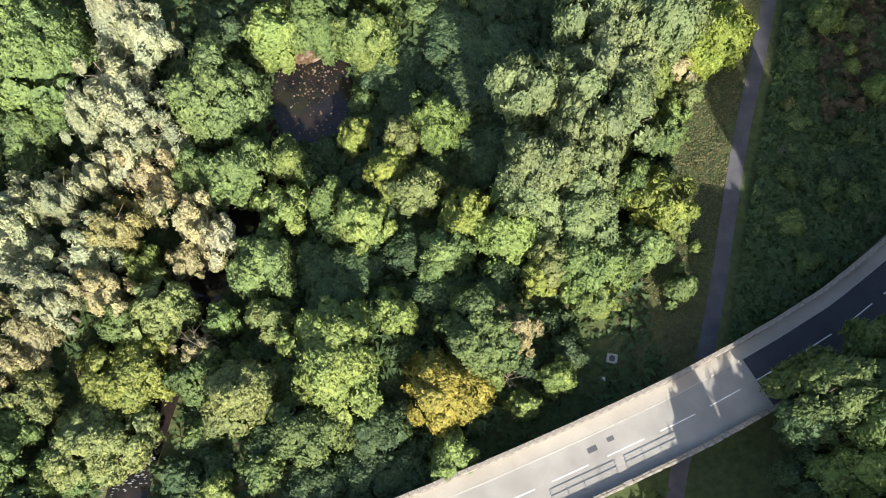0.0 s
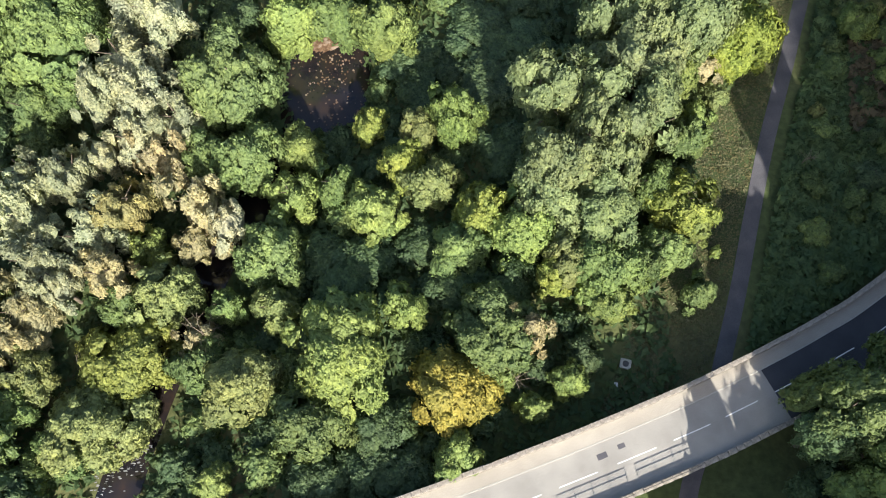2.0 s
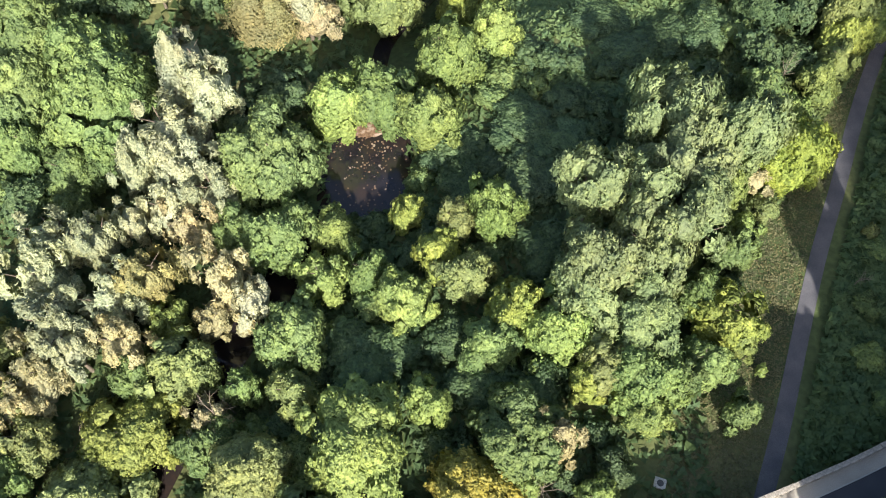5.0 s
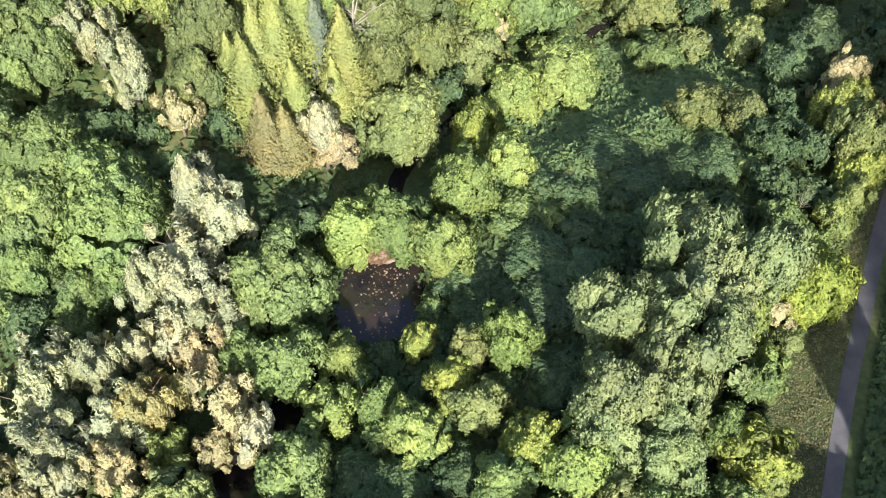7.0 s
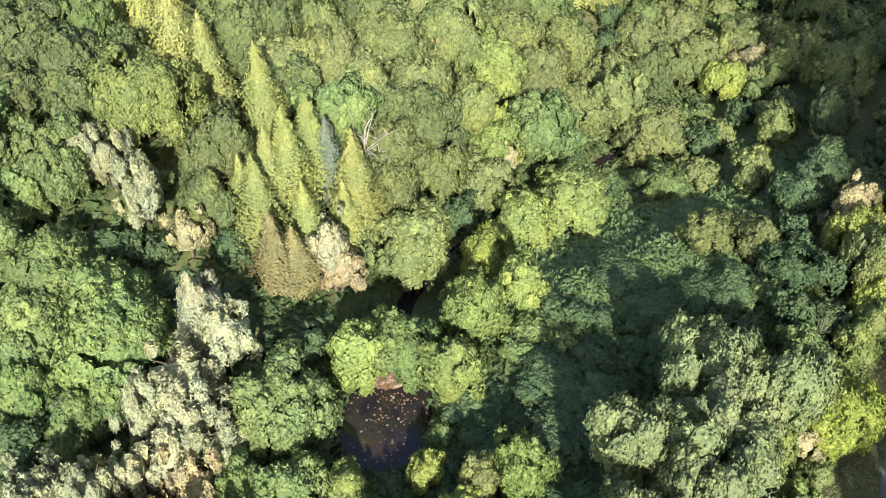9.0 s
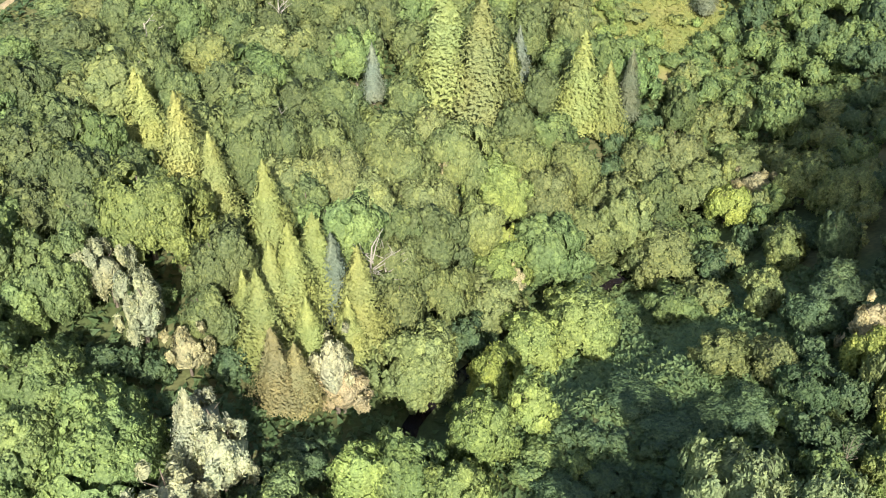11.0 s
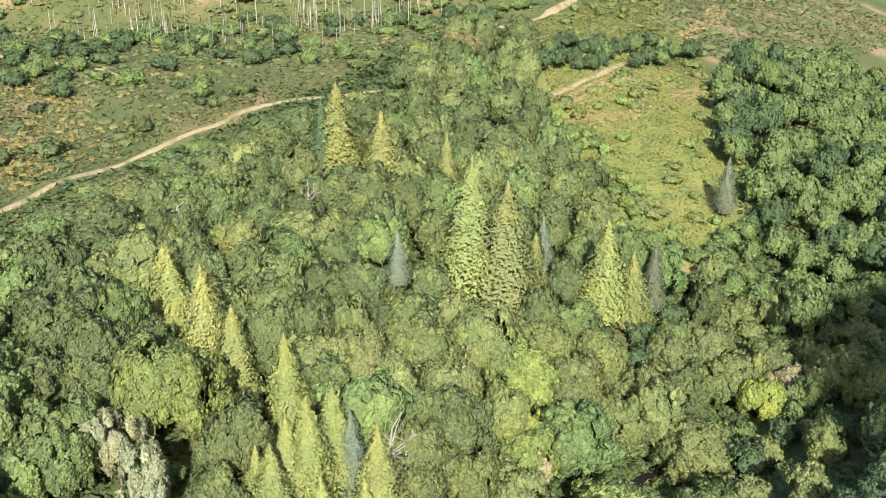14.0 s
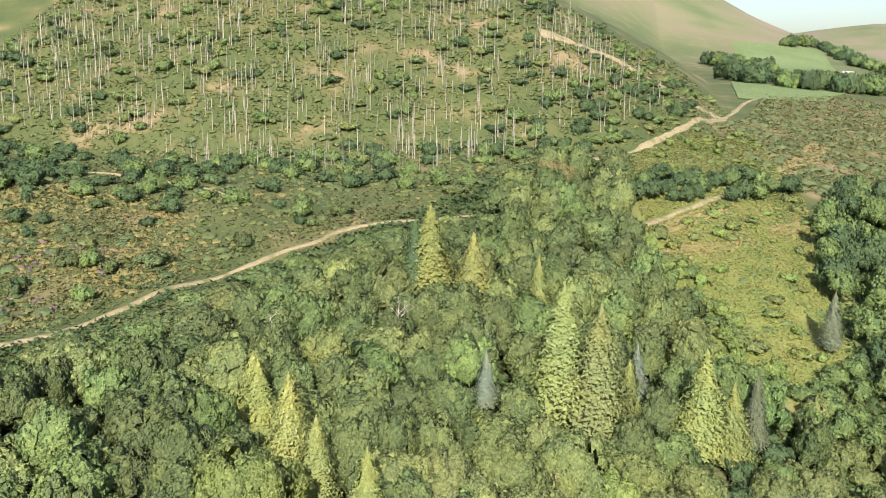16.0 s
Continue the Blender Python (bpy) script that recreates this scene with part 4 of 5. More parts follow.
broadleaf(46.1, 17.0, 15, 3.2, GREEN)
broadleaf(37.5, 11.1, 14, 3.1, DARK)
broadleaf(42.1, 5.3, 15, 4.7, LIGHT)
broadleaf(44.0, 9.2, 21, 4.4, GREEN)
broadleaf(49.5, 78.6, 9, 3.4, LIME)
broadleaf(45.4, 72.2, 7, 2.9, LIGHT)
thin(47.8, 74.8, 8, 2.8, LIMEO)
thin(51.6, 85.2, 11, 3.3, PALE)
broadleaf(53.6, 81.0, 8, 2.8, LIGHT)
broadleaf(36.0, 54.0, 3.2, 1.9, OLIVE)
broadleaf(33.2, 51.2, 3.6, 2.0, LIGHT)
broadleaf(36.4, 66.4, 5.2, 2.6, GREEN)
broadleaf(41.6, 67.6, 5.0, 2.4, LIGHT)
broadleaf(37.6, 5.1, 9, 3.8, DARK)
broadleaf(55.4, 62.9, 5, 2.5, LIGHT)
broadleaf(57.6, 55.4, 3, 1.1, LIGHT)
broadleaf(59.1, 51.2, 4, 1.7, LIGHT)
broadleaf(15.6, 22.2, 4, 2.3, DARK)
broadleaf(10.9, 21.2, 3.1, 2.3, DARK)
broadleaf(-24.8, 10.9, 6, 2.0, LIGHT)
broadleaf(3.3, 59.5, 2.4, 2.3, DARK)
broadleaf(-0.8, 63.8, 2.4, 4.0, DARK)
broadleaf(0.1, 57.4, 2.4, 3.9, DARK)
pine(-46.5, 27.3, 9, 3.2, PALE)
broadleaf(-43.2, 58.8, 9, 3.0, GREEN)
broadleaf(-48.1, 56.4, 9, 3.8, GREEN)
broadleaf(-46.6, 52.5, 7, 2.6, GREEN)
broadleaf(25.5, 33.1, 8, 2.8, GREEN)
broadleaf(-50.7, 101.3, 17, 7.9, LIMEO)
# MID puts the shaded western side of the wood into the colour
broadleaf(-68.9, 111.8, 14, 7.3, MID)
broadleaf(-65.1, 99.6, 13, 5.1, MID)
broadleaf(-58.4, 87.9, 14, 5.7, MID)
pine(-46.9, 85.3, 13, 3.7, SILVER)
pine(-52.7, 90.8, 12, 3.3, SILVER)
broadleaf(-61.7, 83.5, 11, 3.9, GREEN)
broadleaf(-38.7, 94.9, 14, 5.9, MID)
broadleaf(-39.0, 87.6, 11, 4.1, MID)
broadleaf(-41.7, 122.8, 14, 5.9, MID)
broadleaf(-27.2, 122.3, 14, 6.1, WOOD)
broadleaf(-30.4, 131.5, 14, 6.2, WOOD)
broadleaf(-18.2, 132.3, 14, 6.9, WOOD)
broadleaf(-21.5, 118.7, 13, 5.4, WOOD)
broadleaf(-14.5, 121.9, 13, 6.3, WOOD)
broadleaf(-15.2, 108.5, 12, 5.7, WOOD)
broadleaf(-14.7, 101.7, 11, 4.6, WOOD)
broadleaf(-8.2, 108.9, 11, 5.3, WOOD)
broadleaf(-12.2, 91.5, 12, 6.4, WOOD)
thin(-20.8, 83.6, 10, 4.2, PALE)
broadleaf(-7.7, 138.4, 14, 7.1, WOOD)
broadleaf(-0.5, 135.2, 12, 6.5, LIGHT)
broadleaf(-5.2, 124.0, 12, 5.7, WOOD)
broadleaf(2.5, 142.4, 13, 7.4, WOOD)
broadleaf(7.7, 134.9, 13, 6.8, WOOD)
broadleaf(-0.1, 120.3, 10, 5.8, LIGHT)
broadleaf(-1.8, 111.5, 10, 5.6, OLIVE)
broadleaf(13.2, 145.4, 13, 6.8, WOOD)
broadleaf(15.2, 133.4, 11, 6.2, WOOD)
broadleaf(22.3, 144.1, 11, 6.5, OLIVE)
broadleaf(28.6, 154.8, 12, 6.8, WOOD)
broadleaf(29.6, 130.8, 10, 7.3, WOOD)
broadleaf(12.9, 108.7, 10, 7.1, LIGHT)
broadleaf(5.4, 102.5, 9, 5.0, LIGHT)
broadleaf(29.5, 116.3, 5.6, 4.6, GREEN)
broadleaf(40.6, 154.6, 11, 6.4, WOOD)
broadleaf(38.1, 163.7, 11, 5.6, WOOD)
broadleaf(45.1, 148.5, 9, 4.3, LIME)
broadleaf(51.4, 163.9, 9, 5.3, WOOD)
thin(53.0, 155.0, 8, 4.2, PALE)
broadleaf(60.5, 150.8, 12, 5.9, WOOD)
broadleaf(63.3, 138.6, 12, 5.5, WOOD)
# Shade over the gully is put into two dark tree colours here
broadleaf(56.3, 122.8, 10, 4.0, DARK)
broadleaf(49.5, 126.3, 8, 3.8, WOOD)
broadleaf(50.6, 106.9, 9, 4.8, DARK)
broadleaf(42.2, 111.5, 8, 3.9, WOOD)
broadleaf(30.2, 92.4, 6, 4.0, WOOD)
broadleaf(36.7, 90.6, 7, 3.4, WOOD)
broadleaf(45.6, 100.5, 7, 4.5, DARK)
broadleaf(49.2, 89.1, 12, 3.6, LIME)
broadleaf(49.3, 82.9, 13, 3.9, OLIVE)
thin(51.0, 95.1, 12, 3.8, PALE)
broadleaf(-0.7, 92.4, 9, 3.9, LIME)
broadleaf(3.7, 81.0, 8, 3.6, LIGHT)
broadleaf(-2.9, 77.3, 11, 4.9, LIGHT)
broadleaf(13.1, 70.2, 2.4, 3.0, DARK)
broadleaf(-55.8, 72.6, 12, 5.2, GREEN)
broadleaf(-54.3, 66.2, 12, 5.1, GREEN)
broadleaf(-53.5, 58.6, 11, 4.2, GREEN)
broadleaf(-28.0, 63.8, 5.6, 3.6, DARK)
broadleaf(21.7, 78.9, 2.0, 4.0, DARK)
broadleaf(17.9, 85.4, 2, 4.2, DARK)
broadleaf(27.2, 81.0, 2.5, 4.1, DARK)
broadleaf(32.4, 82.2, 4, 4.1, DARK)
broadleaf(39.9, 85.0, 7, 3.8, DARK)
conifer(-49.3, 117.4, 20, 5.0, FIRY)
conifer(-59.1, 127.6, 16, 4.1, FIRY)
conifer(-44.1, 113.0, 17, 4.3, FIRG)
conifer(-34.7, 106.9, 18, 4.6, FIRG)
conifer(-11.3, 158.5, 29, 7.0, FIRP)
conifer(-4.3, 156.6, 29, 7.4, FIRP)
conifer(1.7, 163.7, 16, 3.4, FIRY)
conifer(3.6, 175.1, 14, 2.9, BLUE)
conifer(-25.5, 158.4, 13, 2.7, BLUE)
conifer(15.8, 163.0, 23, 6.0, FIRG)
conifer(21.6, 164.7, 18, 4.6, FIRG)
conifer(27.2, 172.7, 17, 3.6, FIRD)
conifer(-45.1, 198.0, 24, 6.6, FIRY)
conifer(-34.4, 196.2, 20, 5.5, FIRY)
conifer(-48.4, 196.3, 20, 4.2, DARK)
conifer(-19.0, 197.2, 17, 3.9, FIRG)
conifer(52.2, 220.5, 16, 3.4, FIRD)
conifer(-28.4, 93.2, 19, 4.8, FIRG)
conifer(-26.2, 98.2, 18, 4.6, FIRG)
conifer(-23.9, 98.1, 16, 4.1, BLUE)
conifer(-19.7, 94.7, 19, 4.8, FIRY)
conifer(-30.7, 91.4, 17, 4.3, FIRG)
conifer(-31.3, 86.3, 17, 4.3, FIRG)
conifer(-28.3, 79.8, 14, 3.5, RUST)
conifer(-25.9, 80.4, 12, 3.0, RUST)
thin(-21.6, 83.0, 14, 3.6, SILVER)
conifer(-49.1, 115.3, 21, 5.3, FIRY)
conifer(-61.0, 130.1, 16, 4.1, FIRY)
conifer(-34.1, 89.4, 13, 3.2, FIRG)
conifer(-25.5, 87.1, 14, 3.5, FIRG)
conifer(-20.9, 91.2, 13, 3.2, FIRG)
thin(-40.5, 82.6, 9, 3.6, PALE)
conifer(-35.1, 67.5, 15, 3.7, SILVER)
bare_tree(-66.5, 139.4, 11, True)
bare_tree(-45.5, 168.7, 13, True)
bare_tree(-45.1, 138.2, 12, True)
bare_tree(-39.9, 130.4, 12, True)
bare_tree(-72.7, 117.8, 11, True)
bare_tree(-19.0, 104.7, 14, True)
bare_tree(-17.3, 105.8, 12, True)
bare_tree(-67.3, 153.4, 14, True)
bare_tree(-67.9, 142.0, 10, True)
bare_tree(33.5, 47.4, 4, False)
bare_tree(45.1, 44.2, 4, False)
bare_tree(-27.6, 39.1, 8, False)
bare_tree(-39.9, 24.2, 6, False)
bare_tree(-26.6, 27.5, 8, False)
bare_tree(8.1, 19.4, 6, False)
bare_tree(25.7, 50.7, 9, False)
bare_tree(53.4, 34.0, 4, False)
bare_tree(41.0, 73.1, 6, False)
thin(-10.3, 133.7, 9, 1.6, PALE)
thin(-6.7, 137.0, 9, 1.6, LIME)
thin(1.0, 123.3, 10, 2.3, LIME)
thin(47.1, 158.5, 10, 2.3, LIMEO)
thin(3.0, 118.3, 9, 2.1, PALE)
broadleaf(-22.0, 290.0, 11, 7.5, RUST)

# ---- the rest of the wood ----
def inside(poly, x, y):
    hit = False
    for (ax, ay), (bx, by) in zip(poly, poly[1:] + poly[:1]):
        if (ay > y) != (by > y) and x < (bx - ax) * (y - ay) / (by - ay) + ax:
            hit = not hit
    return hit


def off_line(line, x, y):
    """The distance of a spot from a line on the plan."""
    best = 1e9
    for a, b in zip(line, line[1:]):
        dx, dy = b[0] - a[0], b[1] - a[1]
        t = min(1.0, max(0.0, ((x - a[0]) * dx + (y - a[1]) * dy) / (dx * dx + dy * dy + 1e-9)))
        best = min(best, (x - a[0] - t * dx) ** 2 + (y - a[1] - t * dy) ** 2)
    return math.sqrt(best)


def clear(x, y, r):
    """Whether a tree may stand at a spot: off the water, the road and the paths."""
    if off_line(STREAM, x, y) < (3.0 + (0.8 * r if y < 35 else 0) if y < 105 else 1.0) or math.hypot((x + 12.6) / 6.5, (y - 62.3) / 9.5) < 1:
        return False
    if y < 100 and x > -25 and (off_line(ROAD_LINE[::4], x, y) < 6 + 0.8 * r or off_line(PATH_LINE[::4], x, y) < 3 + r):
        return False
    if y > 100 and any(off_line(line, x, y) < w + 0.7 * r for line, w in TRACKS):
        return False
    return True


GRID = {}


def crowded(x, y, r, gap):
    for i in range(int(x // 12) - 1, int(x // 12) + 2):
        for j in range(int(y // 12) - 1, int(y // 12) + 2):
            for a, b, c in GRID.get((i, j), ()):
                if (x - a) ** 2 + (y - b) ** 2 < (gap * (r + c)) ** 2:
                    return True
    return False


def note(x, y, r):
    GRID.setdefault((int(x // 12), int(y // 12)), []).append((x, y, r))


for x, y, r in TREES:
    note(x, y, r)
KEEP = [(-20, 281, 9)]
for ob in [o for o in scene.objects if o.name.startswith("conifer_tree")]:
    KEEP.append((ob.location.x, ob.location.y - 4, 3.5))


def fill(count, poly, size, tops, colours, make, gap=0.72):
    xs, ys = [p[0] for p in poly], [p[1] for p in poly]
    made = tries = 0
    while made < count and tries < count * 25:
        tries += 1
        x, y, r = RNG.uniform(min(xs), max(xs)), RNG.uniform(min(ys), max(ys)), RNG.uniform(*size)
        if not inside(poly, x, y) or crowded(x, y, r, gap) or not clear(x, y, r):
            continue
        top = RNG.uniform(*tops)
        if 120 < y < 260 and x < -35:
            top = min(top, 1.5 + 0.34 * off_line(TRACKS[0][0], x, y))
        if top > 3 and (inside(FLOOR, x, y) or inside(GAP, x, y)):
            continue
        if top > 6.5 and any((x - a) ** 2 + (y - b) ** 2 < (c + 0.6 * r) ** 2 for a, b, c in KEEP):
            continue
        make(x, y, top, r, RNG.choice(colours))
        note(x, y, r)
        made += 1


OAKWOOD = [(-140, 78), (-118, 112), (-104, 134), (-94, 156), (-86, 186), (-72, 210), (-54, 230), (-38, 246), (-24, 306), (2, 310), (0, 258), (6, 228), (24, 188), (44, 172), (22, 128), (-4, 100), (-12, 82), (-60, 70), (-110, 60)]
WEST_WOOD = [(-110, 60), (-60, 72), (-18, 74), (-22, 52), (-30, 38), (-42, 12), (-60, -30), (-110, -30)]
MID_WOOD = [(-20, 50), (-8, 78), (4, 82), (26, 72), (34, 50), (26, 34), (14, 24), (4, 14), (-16, 6), (-34, 2), (-30, 24)]
GULLY_WOOD = [(14, 108), (28, 100), (48, 96), (70, 110), (98, 170), (120, 250), (84, 212), (50, 160), (28, 128)]
BANK_SCRUB = [(30, 62), (44, 68), (56, 84), (70, 100), (70, 128), (52, 110), (38, 92), (28, 78)]
EAST_WOOD = [(70, 30), (70, 70), (62, 92), (84, 150), (96, 180), (150, 180), (120, 60), (100, 20)]
SOUTH_WOOD = [(31, -3), (38, 1), (48, 6), (58, 12), (66, 18), (66, -14), (50, -28), (28, -20)]
FAR_EAST = [(50, 184), (57, 212), (59, 268), (68, 322), (130, 370), (150, 300), (110, 190), (84, 165)]
FLOOR = [(0, 84), (12, 78), (28, 82), (42, 96), (46, 114), (30, 118), (12, 106)]
GAP = [(-50, 72), (-38, 70), (-26, 72), (-24, 80), (-33, 84), (-42, 80), (-50, 82)]
TREE_ROW = [(-4, 300), (4, 292), (30, 300), (58, 322), (66, 340), (40, 336), (14, 322)]
# Two stands out of view, added only to cast shade
SHADE_WOOD = [(50, 7), (66, 18), (90, 40), (110, 50), (110, 0), (60, -8)]
BANK_SHADE_WOOD = [(67, 45), (76, 54), (90, 68), (92, 112), (72, 112), (65, 72)]
fill(200, OAKWOOD, (4.4, 7.2), (10, 16), [MID, WOOD, MID, MID, GREEN], wood_tree, 0.57)
# Dark low fill, its colour standing in for shade between crowns
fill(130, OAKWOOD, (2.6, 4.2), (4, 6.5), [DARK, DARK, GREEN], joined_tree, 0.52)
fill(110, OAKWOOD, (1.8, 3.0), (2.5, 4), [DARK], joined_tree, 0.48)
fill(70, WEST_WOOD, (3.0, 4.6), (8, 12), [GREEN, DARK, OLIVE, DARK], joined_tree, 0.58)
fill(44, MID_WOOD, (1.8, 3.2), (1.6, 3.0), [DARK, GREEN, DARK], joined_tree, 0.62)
fill(34, [(20, 132), (46, 162), (60, 192), (56, 212), (40, 196), (38, 178)], (2.4, 4.0), (4, 8), [GREEN, GREEN, OLIVE], joined_tree, 0.55)
fill(80, GULLY_WOOD, (2.4, 4.2), (4, 8), [GREEN, DARK, OLIVE], joined_tree, 0.58)
fill(30, EAST_WOOD, (4.0, 6.0), (13, 18), [GREEN, DARK, OLIVE], joined_tree, 0.62)
fill(140, FAR_EAST, (3.4, 5.6), (9, 14), [GREEN, GREEN, DARK], joined_tree, 0.55)
fill(90, FAR_EAST, (1.8, 3.2), (3, 6), [GREEN, DARK], joined_tree, 0.5)
fill(30, TREE_ROW, (2.6, 4.2), (5, 8), [GREEN, DARK, DARK], joined_tree, 0.55)
fill(36, SOUTH_WOOD, (4.2, 5.8), (19, 24), [GREEN, DARK, GREEN], joined_tree, 0.60)
# Unseen overtall trees, added to shade the road, footpath and gully
fill(46, SHADE_WOOD, (4.5, 6.4), (29, 34), [GREEN, DARK], joined_tree, 0.50)
fill(12, [(46.5, -6), (55, -5), (56, 11), (47, 9)], (4.2, 5.4), (32, 36), [GREEN, DARK], joined_tree, 0.5)
fill(44, BANK_SHADE_WOOD, (4.0, 5.8), (34, 39), [GREEN, DARK], joined_tree, 0.58)
# Colours leaning dark in place of the shade over this bank
fill(40, BANK_SCRUB, (2.4, 4.0), (5, 8), [DARK, GREEN, DARK], joined_tree, 0.7)

# ---- open hillside ----
def shrub(x, y, top, r, colour):
    tree(x, y, top, r, colour, SMALL, label=f"{described(colour)} shrub on the open hillside", category="shrub", group="hillside shrubs", name="shrub", crown_foot=0.02)


HILL = [(-300, 200), (-160, 130), (-122, 140), (-108, 172), (-90, 215), (-50, 262), (-25, 330), (0, 350), (30, 400), (60, 480), (40, 560), (-60, 560), (-300, 480)]
SLOPE = [(8, 262), (14, 232), (36, 198), (56, 190), (58, 212), (58, 268), (66, 326), (60, 420), (20, 400), (2, 345)]
fill(140, [(-240, 225), (-130, 222), (-92, 232), (-55, 275), (-28, 330), (20, 385), (50, 440), (30, 450), (-60, 345), (-130, 300), (-240, 310)], (2.4, 4.6), (3.0, 6.5), [DARK, DARK, GREEN], joined_tree, 0.55)
fill(190, HILL, (2.2, 4.6), (2.4, 5.2), [MID, GREEN, MID, OLIVE, DARK], shrub, 0.58)
fill(240, [(-300, 330), (-200, 300), (-120, 285), (-60, 290), (20, 385), (50, 450), (20, 520), (-300, 480)], (2.4, 4.8), (2.6, 5.4), [GREEN, DARK, GREEN, OLIVE], joined_tree, 0.5)
fill(26, [(-240, 190), (-165, 140), (-122, 150), (-105, 195), (-75, 240), (-130, 245), (-200, 250)], (1.6, 3.0), (2.2, 4.2), [DARK, MID, GREEN], shrub, 0.9)
fill(46, [(0, 262), (8, 226), (26, 190), (42, 178), (36, 204), (20, 238), (12, 262)], (2.0, 3.6), (2.6, 5.0), [GREEN, OLIVE, LIGHT], joined_tree, 0.55)
fill(60, SLOPE, (1.4, 3.0), (1.5, 3.8), [LIMEO, LIGHT, LIMEO, OLIVE], shrub, 0.7)


def bush_top(seed):
    """The upper half of an uneven ball."""
    rng = np.random.default_rng(seed)
    v = BALL[0] @ ROUND[seed].T
    f = BALL[1][v[BALL[1]][:, :, 2].mean(1) > -0.1]
    used = np.unique(f)
    back = np.full(len(v), -1)
    back[used] = np.arange(len(used))
    return v[used] * rng.uniform(0.75, 1.12, (len(used), 1)), back[f]


TOPS = [bush_top(i) for i in range(8)]


def scrub(count, poly, size, colour, label, category, seed, patch, low, high, name="scrub"):
    """Low bushes past counting: lumps of leaf clusters that gather in patches."""
    rng = np.random.default_rng(seed)
    xs, ys = [p[0] for p in poly], [p[1] for p in poly]
    pts, nor, solid, n = [], [], [], 0
    while n < count:
        x, y = rng.uniform(min(xs), max(xs)), rng.uniform(min(ys), max(ys))
        p = noise.noise(Vector((x * patch, y * patch, seed % 7)))
        if not inside(poly, x, y) or not low < p < high or any(off_line(line, x, y) < min(w, 2.5) + 1 for line, w in TRACKS):
            continue
        n += 1
        r = rng.uniform(*size)
        k = int(10 + 8 * r)
        d = rng.normal(0, 1, (k, 3))
        d[:, 2] = np.abs(d[:, 2])
        d /= np.linalg.norm(d, axis=1, keepdims=True)
        z = ground_at(x, y)
        pts.append(d * [r, r, r * 0.6] * rng.uniform(0.9, 1.08, (k, 1)) + [x, y, z])
        nor.append(d + [0, 0, 0.4])
        dome = TOPS[rng.integers(len(TOPS))]
        v = dome[0] * [r * rng.uniform(0.8, 1.2), r * rng.uniform(0.8, 1.2), r * 0.52]
        solid.append((v + [x, y, z], dome[1], unit(dome[0] + [0, 0, 0.7])))
    cards = leaf_cards(np.concatenate(pts), np.concatenate(nor), min(size[1] * 0.2, 0.36), rng, 1.3, 0.4, 0.75)
    ob = new(name, arrays_mesh(name, solid + [cards], LOW))
    ob.color = (*colour, 1)
    tagged(ob, label, category, kind="stuff")


scrub(1500, HILL, (1.0, 2.6), (0.100, 0.128, 0.042), "green scrub covering the open hillside", "scrub", 21, 0.03, -0.22, 1)
scrub(700, HILL, (1.2, 2.8), (0.085, 0.120, 0.043), "dark green scrub in patches on the hillside", "scrub", 22, 0.025, 0.0, 1)
scrub(1900, [(-300, 300), (-120, 285), (-60, 290), (20, 385), (50, 450), (20, 540), (-300, 500)], (1.0, 2.4), (0.098, 0.124, 0.040), "green scrub among the dead trunks", "scrub", 43, 0.05, -0.35, 1)
scrub(1300, HILL, (0.7, 1.6), (0.17, 0.17, 0.055), "yellow-green bracken clumps on the hillside", "bracken", 23, 0.03, -0.1, 1, "bracken")
scrub(240, [(-170, 125), (-124, 140), (-112, 168), (-125, 195), (-175, 190)], (0.5, 1.1), (0.16, 0.115, 0.105), "purple-brown heather beside the sandy path", "heather", 24, 0.05, -0.1, 1, "heather")
FLAT = [(30, 405), (66, 335), (130, 375), (200, 480), (170, 640), (95, 600), (66, 480)]
DRY = [(-240, 170), (-165, 125), (-122, 142), (-110, 172), (-100, 200), (-130, 235), (-190, 245)]
scrub(700, DRY, (0.6, 1.4), (0.185, 0.17, 0.055), "dry tan grass and bracken in patches", "dry bracken", 27, 0.04, -0.05, 1, "dry_bracken")
scrub(300, FLAT, (1.4, 3.4), (0.105, 0.138, 0.05), "green bushes on the flat moor", "scrub", 28, 0.02, -0.3, 1)
scrub(260, FLAT, (0.7, 1.6), (0.175, 0.16, 0.07), "dry tan bracken on the flat moor", "dry bracken", 29, 0.02, -0.1, 1, "dry_bracken")
scrub(260, [(4, 258), (8, 266), (20, 286), (34, 306), (38, 302), (24, 280), (12, 260)], (0.5, 1.2), (0.235, 0.205, 0.078), "bare tan bank at the upper edge of the clearing", "dry grass", 44, 0.06, -1, 1, "dry_grass")
scrub(260, [(10, 247), (12, 253), (32, 271), (62, 308), (66, 304), (36, 266), (16, 246)], (0.5, 1.1), (0.228, 0.200, 0.075), "worn tan grass strip across the clearing", "dry grass", 45, 0.06, -0.3, 1, "dry_grass")
scrub(200, [(60, 360), (74, 392), (88, 430), (96, 428), (82, 388), (68, 358)], (0.5, 1.3), (0.235, 0.202, 0.080), "bare tan strip beside the moor", "dry grass", 46, 0.06, -0.4, 1, "dry_grass")
scrub(90, [(-42, 422), (-5, 431), (30, 441), (54, 460), (54, 472), (30, 452), (-5, 442), (-42, 432)], (0.8, 1.8), (0.10, 0.12, 0.045), "small bushes growing on the bare cutting", "scrub", 47, 0.06, -1, 1)
scrub(330, [(2, 256), (20, 296), (40, 310), (70, 322), (72, 296), (40, 282), (22, 258)], (0.4, 1.0), (0.215, 0.195, 0.065), "dry tan grass on the banks of the clearing", "dry grass", 41, 0.06, -0.15, 1, "dry_grass")
